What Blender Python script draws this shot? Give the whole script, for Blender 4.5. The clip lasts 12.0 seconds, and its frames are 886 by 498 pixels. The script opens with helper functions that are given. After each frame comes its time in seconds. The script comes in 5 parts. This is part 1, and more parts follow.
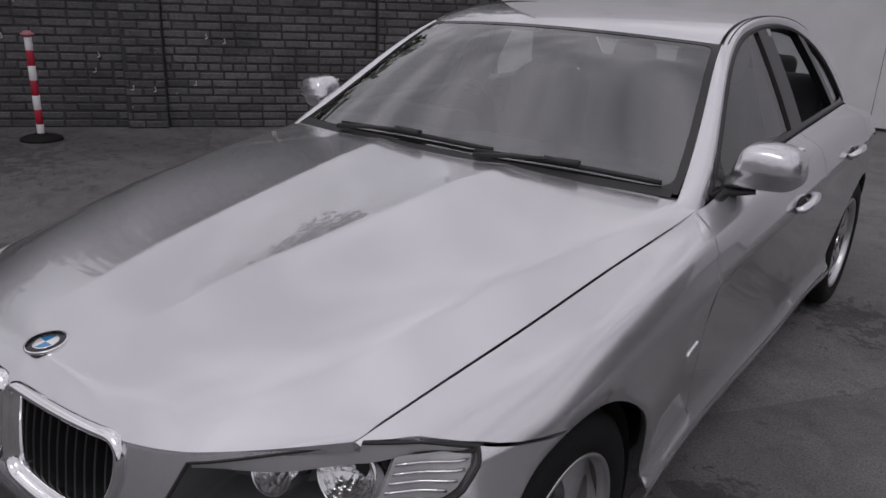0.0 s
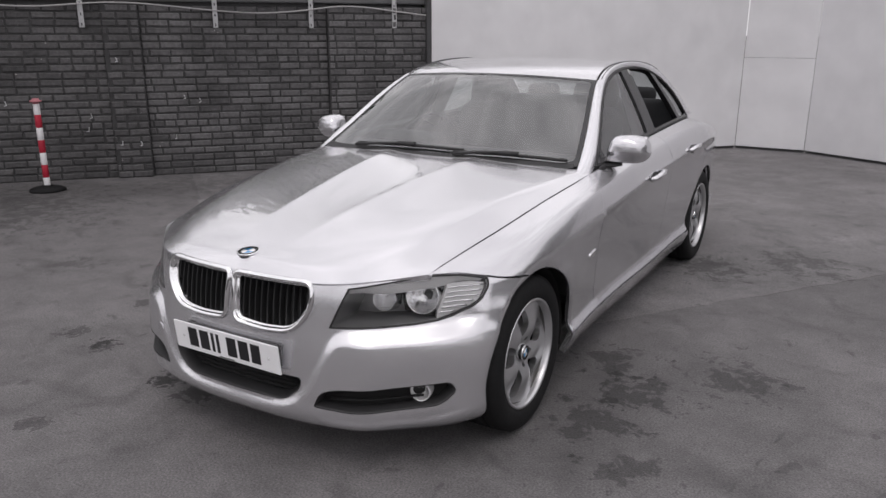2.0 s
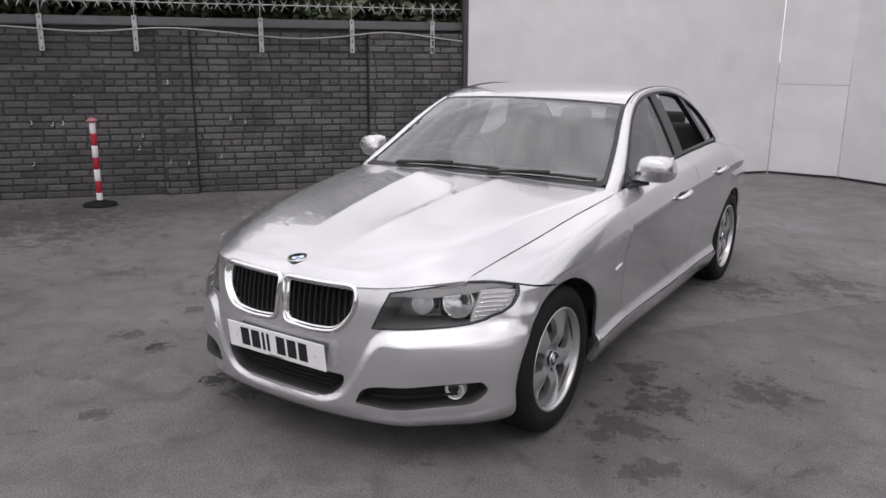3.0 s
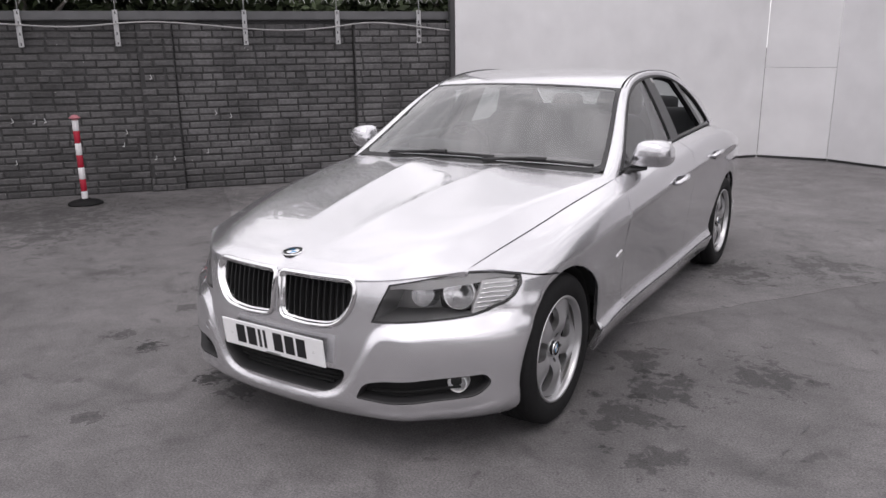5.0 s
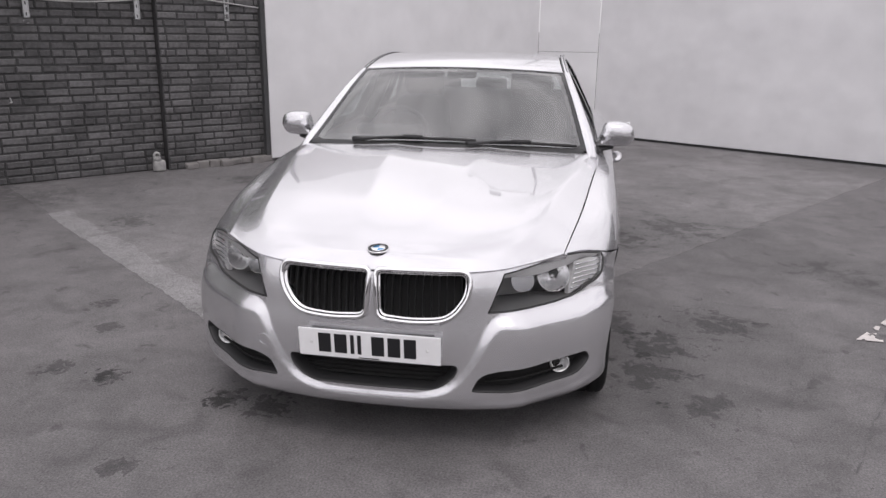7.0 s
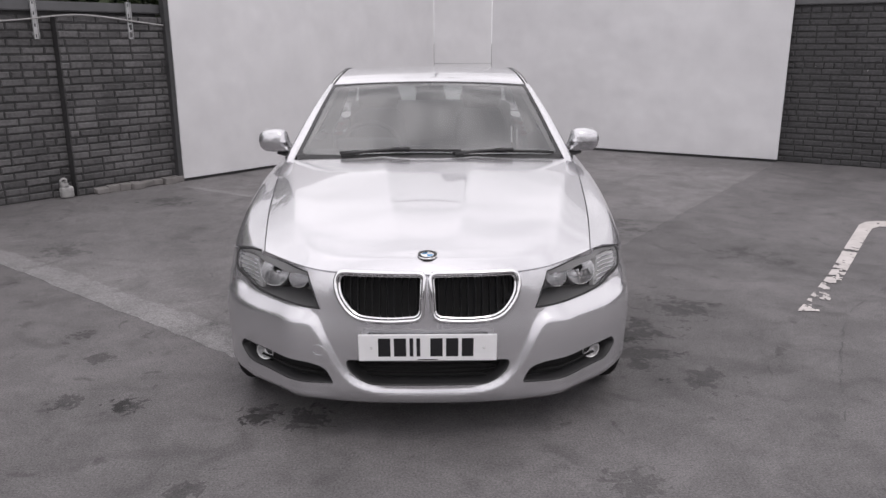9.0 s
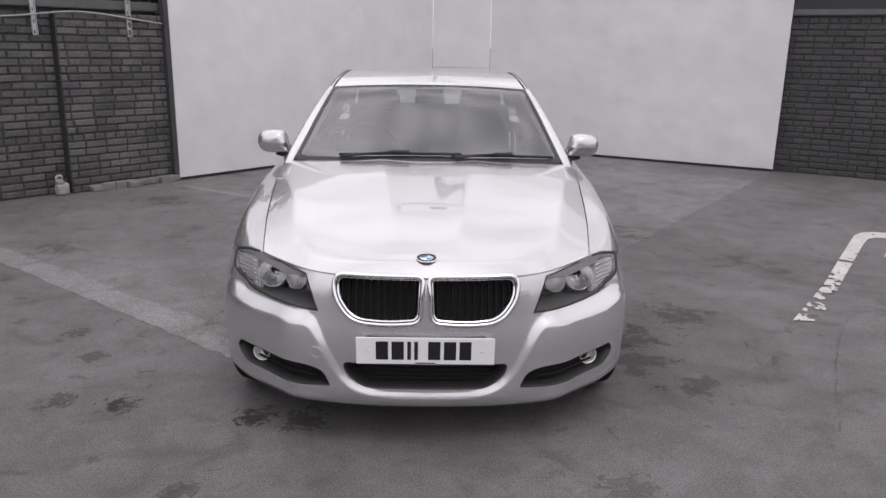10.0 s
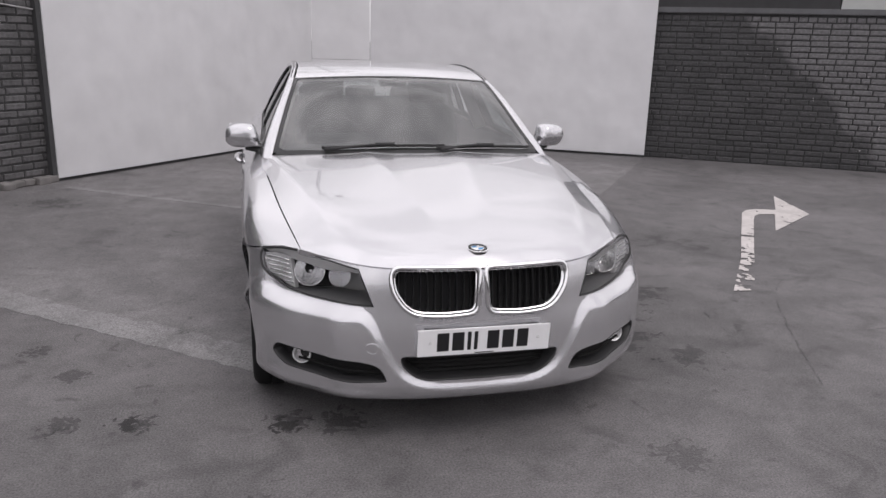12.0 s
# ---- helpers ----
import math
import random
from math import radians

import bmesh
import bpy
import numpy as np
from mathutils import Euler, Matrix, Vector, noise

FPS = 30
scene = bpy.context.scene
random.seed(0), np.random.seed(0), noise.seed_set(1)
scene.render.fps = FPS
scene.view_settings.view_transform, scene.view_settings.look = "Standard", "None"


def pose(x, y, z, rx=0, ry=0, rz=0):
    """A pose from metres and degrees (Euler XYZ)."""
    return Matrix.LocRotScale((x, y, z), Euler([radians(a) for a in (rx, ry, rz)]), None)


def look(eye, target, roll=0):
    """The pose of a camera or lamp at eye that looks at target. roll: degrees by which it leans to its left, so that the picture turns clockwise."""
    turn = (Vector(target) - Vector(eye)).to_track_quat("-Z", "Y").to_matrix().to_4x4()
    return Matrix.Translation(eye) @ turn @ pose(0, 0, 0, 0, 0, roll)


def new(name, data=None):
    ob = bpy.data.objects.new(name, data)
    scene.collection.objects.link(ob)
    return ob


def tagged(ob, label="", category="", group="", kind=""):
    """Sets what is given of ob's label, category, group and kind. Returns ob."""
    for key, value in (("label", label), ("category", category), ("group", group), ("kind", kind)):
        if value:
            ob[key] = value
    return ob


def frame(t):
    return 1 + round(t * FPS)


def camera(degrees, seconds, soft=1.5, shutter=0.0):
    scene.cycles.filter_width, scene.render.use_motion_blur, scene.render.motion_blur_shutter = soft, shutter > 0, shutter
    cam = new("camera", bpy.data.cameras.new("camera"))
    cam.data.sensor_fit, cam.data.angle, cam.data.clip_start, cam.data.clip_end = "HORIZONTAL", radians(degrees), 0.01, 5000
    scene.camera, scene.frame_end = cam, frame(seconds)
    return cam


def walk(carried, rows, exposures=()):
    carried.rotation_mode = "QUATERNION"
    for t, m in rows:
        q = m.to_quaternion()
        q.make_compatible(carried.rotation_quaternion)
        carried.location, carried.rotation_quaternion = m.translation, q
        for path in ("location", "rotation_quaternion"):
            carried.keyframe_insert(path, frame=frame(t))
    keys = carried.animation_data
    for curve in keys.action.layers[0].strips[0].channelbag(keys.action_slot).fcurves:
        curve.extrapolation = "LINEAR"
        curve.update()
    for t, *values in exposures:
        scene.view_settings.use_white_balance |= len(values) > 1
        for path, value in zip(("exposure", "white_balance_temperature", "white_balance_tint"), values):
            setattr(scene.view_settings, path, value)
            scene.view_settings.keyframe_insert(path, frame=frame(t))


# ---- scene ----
cam = camera(60.2, 12.0)
PATH = [
    (0, (1.427, -1.231, 1.47), (0.297, 0.275, 0.794), 2.3),
    (0.5, (1.496, -1.704, 1.455), (0.48, -0.117, 0.786), 1.0),
    (1, (1.695, -2.094, 1.475), (0.688, -0.486, 0.84), 0.6),
    (1.5, (1.829, -2.366, 1.508), (0.855, -0.722, 0.919), -0.1),
    (2, (1.99, -2.556, 1.529), (1.001, -0.906, 0.983), 0.1),
    (2.5, (2.069, -2.69, 1.531), (1.002, -1.078, 1.018), 0.3),
    (3, (2.092, -2.745, 1.531), (1.023, -1.126, 1.044), 0.4),
    (5, (2.022, -2.715, 1.509), (0.982, -1.083, 1.001), -0.7),
    (5.5, (1.757, -2.759, 1.496), (0.854, -1.059, 0.951), 1.0),
    (6, (1.39, -2.821, 1.489), (0.62, -1.061, 0.931), 1.7),
    (6.5, (1.026, -2.953, 1.512), (0.444, -1.125, 0.947), 0.8),
    (7, (0.687, -3.197, 1.528), (0.357, -1.304, 0.972), 0.8),
    (9, (0.029, -3.437, 1.549), (0.05, -1.508, 1.023), -0.1),
    (9.5, (0.023, -3.447, 1.554), (0.052, -1.516, 1.034), -0.4),
    (10, (0.008, -3.433, 1.548), (0.045, -1.501, 1.031), 1.0),
    (10.5, (-0.204, -3.433, 1.532), (-0.06, -1.506, 1.017), 1.7),
    (11, (-0.412, -3.422, 1.522), (-0.139, -1.507, 1.011), 1.5),
    (11.5, (-0.615, -3.359, 1.523), (-0.244, -1.464, 1.005), 0.4),
    (12, (-0.812, -3.349, 1.526), (-0.349, -1.476, 1.0), 1.6),
]
EXPOSURES = [(0.0, -0.64, 6400, 18), (0.5, -0.66, 6400, 18), (1.0, -0.42, 6450, 16), (1.5, -0.13, 6550, 15), (2.0, 0.1, 6570, 15), (3.0, 0.24, 6570, 15), (5.0, 0.38, 6570, 16), (7.0, 0.33, 6570, 16), (9.0, 0.24, 6570, 16), (12.0, 0.16, 6570, 16)]
walk(cam, [(t, look(eye, target, roll)) for t, eye, target, roll in PATH], EXPOSURES)
from mathutils import geometry

# ---- light ----
world = bpy.data.worlds.new("overcast_sky")
scene.world = world
world.use_nodes = True
wn, wl = world.node_tree.nodes, world.node_tree.links
wn.clear()
w_out, w_bg = wn.new("ShaderNodeOutputWorld"), wn.new("ShaderNodeBackground")
w_sky = wn.new("ShaderNodeTexSky")
w_sky.sky_type, w_sky.sun_disc = "NISHITA", False
w_sky.sun_elevation, w_sky.sun_rotation = radians(52), radians(150)
w_hsv = wn.new("ShaderNodeHueSaturation")
w_hsv.inputs["Saturation"].default_value = 0.12
w_co, w_noise, w_ramp = wn.new("ShaderNodeTexCoord"), wn.new("ShaderNodeTexNoise"), wn.new("ShaderNodeMapRange")
w_noise.inputs["Scale"].default_value, w_noise.inputs["Detail"].default_value = 4.2, 7.0
w_ramp.inputs["From Min"].default_value, w_ramp.inputs["From Max"].default_value = 0.40, 0.62
w_ramp.inputs["To Min"].default_value, w_ramp.inputs["To Max"].default_value = 0.74, 1.24
w_dir, w_lift, w_grey, w_mix, w_mul = (wn.new(k) for k in ("ShaderNodeSeparateXYZ", "ShaderNodeMapRange", "ShaderNodeVectorMath", "ShaderNodeMix", "ShaderNodeVectorMath"))
w_lift.inputs["From Min"].default_value, w_lift.inputs["From Max"].default_value = 0.0, 1.0
w_lift.inputs["To Min"].default_value, w_lift.inputs["To Max"].default_value = 5.5, 9.0
w_grey.operation = w_mul.operation = "SCALE"
w_tint = wn.new("ShaderNodeMix")
w_tint.data_type = "RGBA"
w_tint.inputs[6].default_value, w_tint.inputs[7].default_value = (0.955, 0.98, 1.03, 1), (1.0, 0.99, 0.985, 1)
wl.new(w_noise.outputs["Fac"], w_tint.inputs[0])
wl.new(w_tint.outputs[2], w_grey.inputs[0])
w_mix.data_type = "VECTOR"
w_mix.inputs[0].default_value = 0.75
wl.new(w_co.outputs["Generated"], w_dir.inputs[0])
wl.new(w_dir.outputs["Z"], w_lift.inputs["Value"])
wl.new(w_lift.outputs["Result"], w_grey.inputs["Scale"])
w_flat = wn.new("ShaderNodeVectorMath")
w_flat.operation = "MULTIPLY"
w_flat.inputs[1].default_value = (1.0, 1.0, 2.3)
wl.new(w_co.outputs["Generated"], w_flat.inputs[0])
wl.new(w_flat.outputs["Vector"], w_noise.inputs["Vector"])
wl.new(w_noise.outputs["Fac"], w_ramp.inputs["Value"])
wl.new(w_sky.outputs["Color"], w_hsv.inputs["Color"])
wl.new(w_hsv.outputs["Color"], w_mix.inputs[4])
wl.new(w_grey.outputs["Vector"], w_mix.inputs[5])
wl.new(w_mix.outputs[1], w_mul.inputs[0])
wl.new(w_ramp.outputs["Result"], w_mul.inputs["Scale"])
w_west, w_side = wn.new("ShaderNodeMapRange"), wn.new("ShaderNodeVectorMath")
w_west.inputs["From Min"].default_value, w_west.inputs["From Max"].default_value = -1.0, 1.0
w_west.inputs["To Min"].default_value, w_west.inputs["To Max"].default_value = 1.14, 0.88
w_side.operation = "SCALE"
wl.new(w_dir.outputs["X"], w_west.inputs["Value"])
wl.new(w_mul.outputs["Vector"], w_side.inputs[0])
wl.new(w_west.outputs["Result"], w_side.inputs["Scale"])
wl.new(w_side.outputs["Vector"], w_bg.inputs["Color"])
wl.new(w_bg.outputs["Background"], w_out.inputs["Surface"])
w_bg.inputs["Strength"].default_value = 0.153
sun = new("sun", bpy.data.lights.new("sun", "SUN"))
sun.data.energy, sun.data.angle, sun.data.color = 0.5, radians(25), (1.0, 0.97, 0.93)
sun.matrix_world = look((0, 0, 20), (-6, 10, 0))

# ---- materials ----


def nodes_of(name):
    m = bpy.data.materials.new(name)
    m.use_nodes = True
    n, l = m.node_tree.nodes, m.node_tree.links
    b = n["Principled BSDF"]
    return m, n, l, b


def simple(name, colour, rough=0.5, metal=0.0, vary=0.12, scale=30.0, bump=0.0, coat=0.0, bump_scale=None):
    """A plain surface with grain at two scales and fine relief."""
    m, n, l, b = nodes_of(name)
    co = n.new("ShaderNodeTexCoord")
    t1, t2 = n.new("ShaderNodeTexNoise"), n.new("ShaderNodeTexNoise")
    t1.inputs["Scale"].default_value, t2.inputs["Scale"].default_value = scale, scale * 0.12
    t1.inputs["Detail"].default_value = 6
    add, rng = n.new("ShaderNodeMath"), n.new("ShaderNodeMapRange")
    add.operation = "ADD"
    for t, i in ((t1, 0), (t2, 1)):
        l.new(co.outputs["Object"], t.inputs["Vector"])
        l.new(t.outputs["Fac"], add.inputs[i])
    rng.inputs["From Min"].default_value, rng.inputs["From Max"].default_value = 0.6, 1.4
    rng.inputs["To Min"].default_value, rng.inputs["To Max"].default_value = 1 - vary, 1 + vary
    l.new(add.outputs[0], rng.inputs["Value"])
    mul = n.new("ShaderNodeVectorMath")
    mul.operation = "SCALE"
    mul.inputs[0].default_value = colour
    l.new(rng.outputs["Result"], mul.inputs["Scale"])
    l.new(mul.outputs["Vector"], b.inputs["Base Color"])
    b.inputs["Roughness"].default_value, b.inputs["Metallic"].default_value = rough, metal
    b.inputs["Coat Weight"].default_value, b.inputs["Coat Roughness"].default_value = coat, 0.03
    if bump:
        bp = n.new("ShaderNodeBump")
        bp.inputs["Strength"].default_value, bp.inputs["Distance"].default_value = bump, 0.004
        if bump_scale:
            bp.inputs["Distance"].default_value = 0.05 / bump_scale ** 0.5
            t3 = n.new("ShaderNodeTexNoise")
            t3.inputs["Scale"].default_value = bump_scale
            l.new(co.outputs["Object"], t3.inputs["Vector"])
            l.new(t3.outputs["Fac"], bp.inputs["Height"])
        else:
            l.new(t1.outputs["Fac"], bp.inputs["Height"])
        l.new(bp.outputs["Normal"], b.inputs["Normal"])
    return m


def glass(name, tint, rough=0.0, gloss=0.14):
    """Thin sheet of glass: clear body with a glossy face."""
    m, n, l, b = nodes_of(name)
    out = n["Material Output"]
    tr, gl, mix, lw = n.new("ShaderNodeBsdfTransparent"), n.new("ShaderNodeBsdfGlossy"), n.new("ShaderNodeMixShader"), n.new("ShaderNodeLayerWeight")
    tr.inputs["Color"].default_value = (*tint, 1)
    gl.inputs["Roughness"].default_value = rough
    lw.inputs["Blend"].default_value = 0.5
    power, gain = n.new("ShaderNodeMath"), n.new("ShaderNodeMath")
    power.operation, gain.operation, gain.use_clamp = "POWER", "MULTIPLY_ADD", True
    power.inputs[1].default_value = 3.6
    gain.inputs[1].default_value, gain.inputs[2].default_value = 0.95, gloss
    l.new(lw.outputs["Facing"], power.inputs[0])
    l.new(power.outputs[0], gain.inputs[0])
    l.new(gain.outputs[0], mix.inputs[0])
    l.new(tr.outputs[0], mix.inputs[1])
    l.new(gl.outputs[0], mix.inputs[2])
    l.new(mix.outputs[0], out.inputs["Surface"])
    return m


paint = simple("silver_metallic_paint", (0.65, 0.645, 0.667), 0.27, 0.85, 0.02, 900, 0.0, 1.0)
paint.node_tree.nodes["Principled BSDF"].inputs["Coat IOR"].default_value = 1.75
chrome = simple("chrome", (0.82, 0.82, 0.83), 0.08, 1.0, 0.02, 60)
alloy = simple("painted_alloy", (0.55, 0.55, 0.56), 0.32, 0.85, 0.05, 60, 0.0, 0.4)
# rim barrel alloy, darkened to put the wheel's inner shade into its colour
shaded_alloy = simple("shade_painted_alloy", (0.07, 0.068, 0.066), 0.6, 0.3, 0.3, 40)
black_gloss = simple("gloss_black_plastic", (0.012, 0.012, 0.013), 0.18, 0, 0.1, 40)
black_matt = simple("matt_black_plastic", (0.018, 0.018, 0.019), 0.55, 0, 0.2, 80, 0.15)
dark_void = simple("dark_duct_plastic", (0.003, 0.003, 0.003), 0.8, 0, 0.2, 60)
rubber = simple("tyre_rubber", (0.010, 0.010, 0.0105), 0.75, 0, 0.25, 60, 0.25)
slat_black = simple("satin_black_slat", (0.017, 0.017, 0.018), 0.42, 0, 0.1, 40)
lamp_grey = simple("lamp_housing_grey", (0.145, 0.145, 0.149), 0.35, 0.1, 0.1, 40)
lamp_brow = simple("lamp_brow_satin", (0.50, 0.50, 0.505), 0.38, 0.15, 0.05, 40)
plate_white = simple("white_plate_acrylic", (0.82, 0.82, 0.83), 0.3, 0, 0.03, 40, 0, 0.3)
plate_black = simple("black_plate_ink", (0.012, 0.012, 0.014), 0.4, 0, 0.1, 40)
blue_enamel = simple("blue_enamel", (0.05, 0.25, 0.5), 0.2, 0, 0.05, 40, 0, 1.0)
white_enamel = simple("white_enamel", (0.8, 0.8, 0.8), 0.2, 0, 0.05, 40, 0, 1.0)
cloth = simple("charcoal_seat_cloth", (0.03, 0.03, 0.033), 0.9, 0, 0.12, 20)
trim_grey = simple("grey_headlining", (0.30, 0.30, 0.29), 0.9, 0, 0.05, 20)
dash_mat = simple("black_dashboard_vinyl", (0.022, 0.022, 0.024), 0.6, 0, 0.1, 20)
clear_lens = glass("clear_lens", (0.97, 0.97, 0.97), 0.0, 0.045)
screen_glass = glass("windscreen_glass", (0.55, 0.58, 0.575), 0.0, 0.185)
side_glass = glass("side_window_glass", (0.76, 0.80, 0.79))
tail_red = simple("red_lamp_lens", (0.25, 0.01, 0.012), 0.12, 0, 0.1, 40, 0, 1.0)
bright_reflector = simple("bright_reflector", (0.80, 0.80, 0.81), 0.14, 0.88, 0.03, 60, 0.7, 0.0, 70)
steel_grey = simple("brake_steel", (0.25, 0.25, 0.25), 0.4, 0.9, 0.2, 60)

rubber.node_tree.nodes["Principled BSDF"].inputs["Specular IOR Level"].default_value = 0.2

# ---- tools for shapes ----


def spl(*pts):
    """A natural cubic spline through (t, value) knots, as a function that takes arrays."""
    t, v = np.array([p[0] for p in pts], float), np.array([p[1] for p in pts], float)
    k = len(t)
    h = np.diff(t)
    a, r = np.eye(k), np.zeros(k)
    for i in range(1, k - 1):
        a[i, i - 1], a[i, i], a[i, i + 1] = h[i - 1], 2 * (h[i - 1] + h[i]), h[i]
        r[i] = 6 * ((v[i + 1] - v[i]) / h[i] - (v[i] - v[i - 1]) / h[i - 1])
    m = np.linalg.solve(a, r)

    def f(x):
        x = np.asarray(x, float)
        i = np.clip(np.searchsorted(t, x) - 1, 0, k - 2)
        xc = np.clip(x, t[0] - 0.1, t[-1] + 0.1)
        p, q = t[i + 1] - xc, xc - t[i]
        return (m[i] * p ** 3 + m[i + 1] * q ** 3) / (6 * h[i]) + (v[i] / h[i] - m[i] * h[i] / 6) * p + (v[i + 1] / h[i] - m[i + 1] * h[i] / 6) * q
    return f


def smooth(x):
    x = np.clip(x, 0, 1)
    return x * x * (3 - 2 * x)


def inside(poly, pts):
    """Which of the points lie in the polygon."""
    poly, x, y = np.asarray(poly), pts[:, 0], pts[:, 1]
    res = np.zeros(len(pts), bool)
    j = len(poly) - 1
    for i in range(len(poly)):
        (xi, yi), (xj, yj) = poly[i], poly[j]
        if yi != yj:
            res ^= ((yi > y) != (yj > y)) & (x < (xj - xi) * (y - yi) / (yj - yi) + xi)
        j = i
    return res


def edge_distance(poly, pts, closed=True):
    """The distance of each point to a polygon's outline."""
    poly = np.asarray(poly, float)
    best = np.full(len(pts), 9.0)
    for i in range(len(poly) if closed else len(poly) - 1):
        a, b = poly[i], poly[(i + 1) % len(poly)]
        ab = b - a
        t = np.clip(((pts - a) @ ab) / max(ab @ ab, 1e-12), 0, 1)
        best = np.minimum(best, np.hypot(*(pts - a - t[:, None] * ab).T))
    return best


def dense(poly, step, closed=True):
    """The outline with points no further apart than step."""
    out = []
    n = len(poly)
    for i in range(n if closed else n - 1):
        a, b = np.array(poly[i], float), np.array(poly[(i + 1) % n], float)
        k = max(1, int(np.ceil(np.hypot(*(b - a)) / step)))
        out += [tuple(a + (b - a) * j / k) for j in range(k)]
    if not closed:
        out.append(tuple(poly[-1]))
    return out


def rounded(corners, steps=6):
    """A polygon from (x, y, radius) corners, with rounded corners."""
    out = []
    n = len(corners)
    for i in range(n):
        p, a, b = (Vector(corners[k % n][:2]) for k in (i, i - 1, i + 1))
        r = corners[i][2]
        if r <= 0:
            out.append(tuple(p))
            continue
        u, v = (a - p), (b - p)
        r = min(r, u.length * 0.49, v.length * 0.49)
        s, e = p + u.normalized() * r, p + v.normalized() * r
        for k in range(steps + 1):
            t = k / steps
            out.append(tuple(s * (1 - t) ** 2 + p * 2 * t * (1 - t) + e * t ** 2))
    return out


def inset(poly, d):
    """The outline moved inwards by d (outwards if d is negative)."""
    p = np.asarray(poly, float)
    area = 0.5 * np.sum(p[:, 0] * np.roll(p[:, 1], -1) - np.roll(p[:, 0], -1) * p[:, 1])
    e = np.roll(p, -1, 0) - p
    e /= np.maximum(np.hypot(e[:, 0], e[:, 1]), 1e-9)[:, None]
    nrm = np.stack([-e[:, 1], e[:, 0]], 1) * np.sign(area)
    m = nrm + np.roll(nrm, 1, 0)
    m /= np.maximum((m * m).sum(1), 0.5)[:, None] / 2
    return [tuple(q) for q in p + m * d]


def part(name, data, mat=None, parent=None, label=""):
    """Links a bmesh or a mesh as one object under a thing or a part."""
    if isinstance(data, bmesh.types.BMesh):
        me = bpy.data.meshes.new(name)
        data.to_mesh(me)
        data.free()
    else:
        me = data
    if mat and not me.materials:
        me.materials.append(mat)
    ob = new(name, me)
    if parent:
        ob.parent = parent
    return tagged(ob, label)


def sheet(surface, outline, holes=(), step=0.02, lip=0.0, flip=False, sx=1.0, gap=0.0):
    """A mesh cut from a smooth surface (u, v) -> x, y, z by an outline and holes, with true normals and a lip turned inwards."""
    outline = dense(inset(outline, gap) if gap else outline, step)
    holes = [dense(h, step) for h in holes]
    o = np.array(outline)
    lo, hi = o.min(0), o.max(0)
    gx, gy = np.meshgrid(np.arange(lo[0] + step / 2, hi[0], step), np.arange(lo[1] + step / 2, hi[1], step))
    gx[::2] += step * 0.25
    gx[1::2] -= step * 0.25
    g = np.stack([gx.ravel(), gy.ravel()], 1)
    g = g[inside(outline, g)]
    g = g[edge_distance(outline, g) > step * 0.45]
    for h in holes:
        g = g[~inside(h, g)]
        g = g[edge_distance(h, g) > step * 0.45]
    verts, edges = [], []
    for loop in [outline, *holes]:
        k = len(verts)
        verts += [Vector(p) for p in loop]
        edges += [(k + i, k + (i + 1) % len(loop)) for i in range(len(loop))]
    verts += [Vector(p) for p in g]
    vs, _, fs, *_ = geometry.delaunay_2d_cdt(verts, edges, [], 0, 1e-6)
    p = np.array([(v.x, v.y) for v in vs])
    f = np.array([t for t in fs if len(t) == 3])
    c = p[f].mean(1)
    keep = inside(outline, c)
    for h in holes:
        keep &= ~inside(h, c)
    f = f[keep]
    q = np.stack(surface(p[:, 0], p[:, 1]), 1)
    e = 0.0015
    du = np.stack(surface(p[:, 0] + e, p[:, 1]), 1) - np.stack(surface(p[:, 0] - e, p[:, 1]), 1)
    dv = np.stack(surface(p[:, 0], p[:, 1] + e), 1) - np.stack(surface(p[:, 0], p[:, 1] - e), 1)
    nn = np.cross(du, dv)
    nn /= np.maximum(np.linalg.norm(nn, axis=1), 1e-12)[:, None]
    if flip:
        nn = -nn
        f = f[:, ::-1]
    count = {}
    for t in f:
        for i in range(3):
            a, b = int(t[i]), int(t[(i + 1) % 3])
            count[(a, b)] = 1
    rim = [ab for ab in count if (ab[1], ab[0]) not in count]
    q = q * np.array([sx, 1, 1])
    nn = nn * np.array([sx, 1, 1])
    if sx < 0:
        f = f[:, ::-1]
        rim = [(b, a) for a, b in rim]
    faces = [tuple(int(i) for i in t) for t in f]
    n0 = len(faces)
    pts = [tuple(r) for r in q]
    if lip:
        down = {}
        for a, b in rim:
            for i in (a, b):
                if i not in down:
                    down[i] = len(pts)
                    pts.append(tuple(q[i] - nn[i] * lip))
            faces.append((b, a, down[a], down[b]))
    me = bpy.data.meshes.new("sheet")
    me.from_pydata(pts, [], faces)
    me.polygons.foreach_set("use_smooth", [i < n0 for i in range(len(faces))])
    me.update()
    cn = np.zeros((len(me.loops), 3))
    li = np.zeros(len(me.loops), int)
    me.loops.foreach_get("vertex_index", li)
    first = n0 * 3
    cn[:first] = nn[li[:first]]
    me.normals_split_custom_set([tuple(r) for r in cn])
    return me


def box_bm(sx, sy, sz, bevel=0.01, seg=2, m=None):
    bm = bmesh.new()
    bmesh.ops.create_cube(bm, size=1, matrix=(m or Matrix()) @ Matrix.Diagonal((sx, sy, sz, 1)))
    if bevel:
        bmesh.ops.bevel(bm, geom=bm.edges[:], offset=bevel, segments=seg, affect="EDGES", profile=0.5)
    for f in bm.faces:
        f.smooth = seg > 2
    return bm


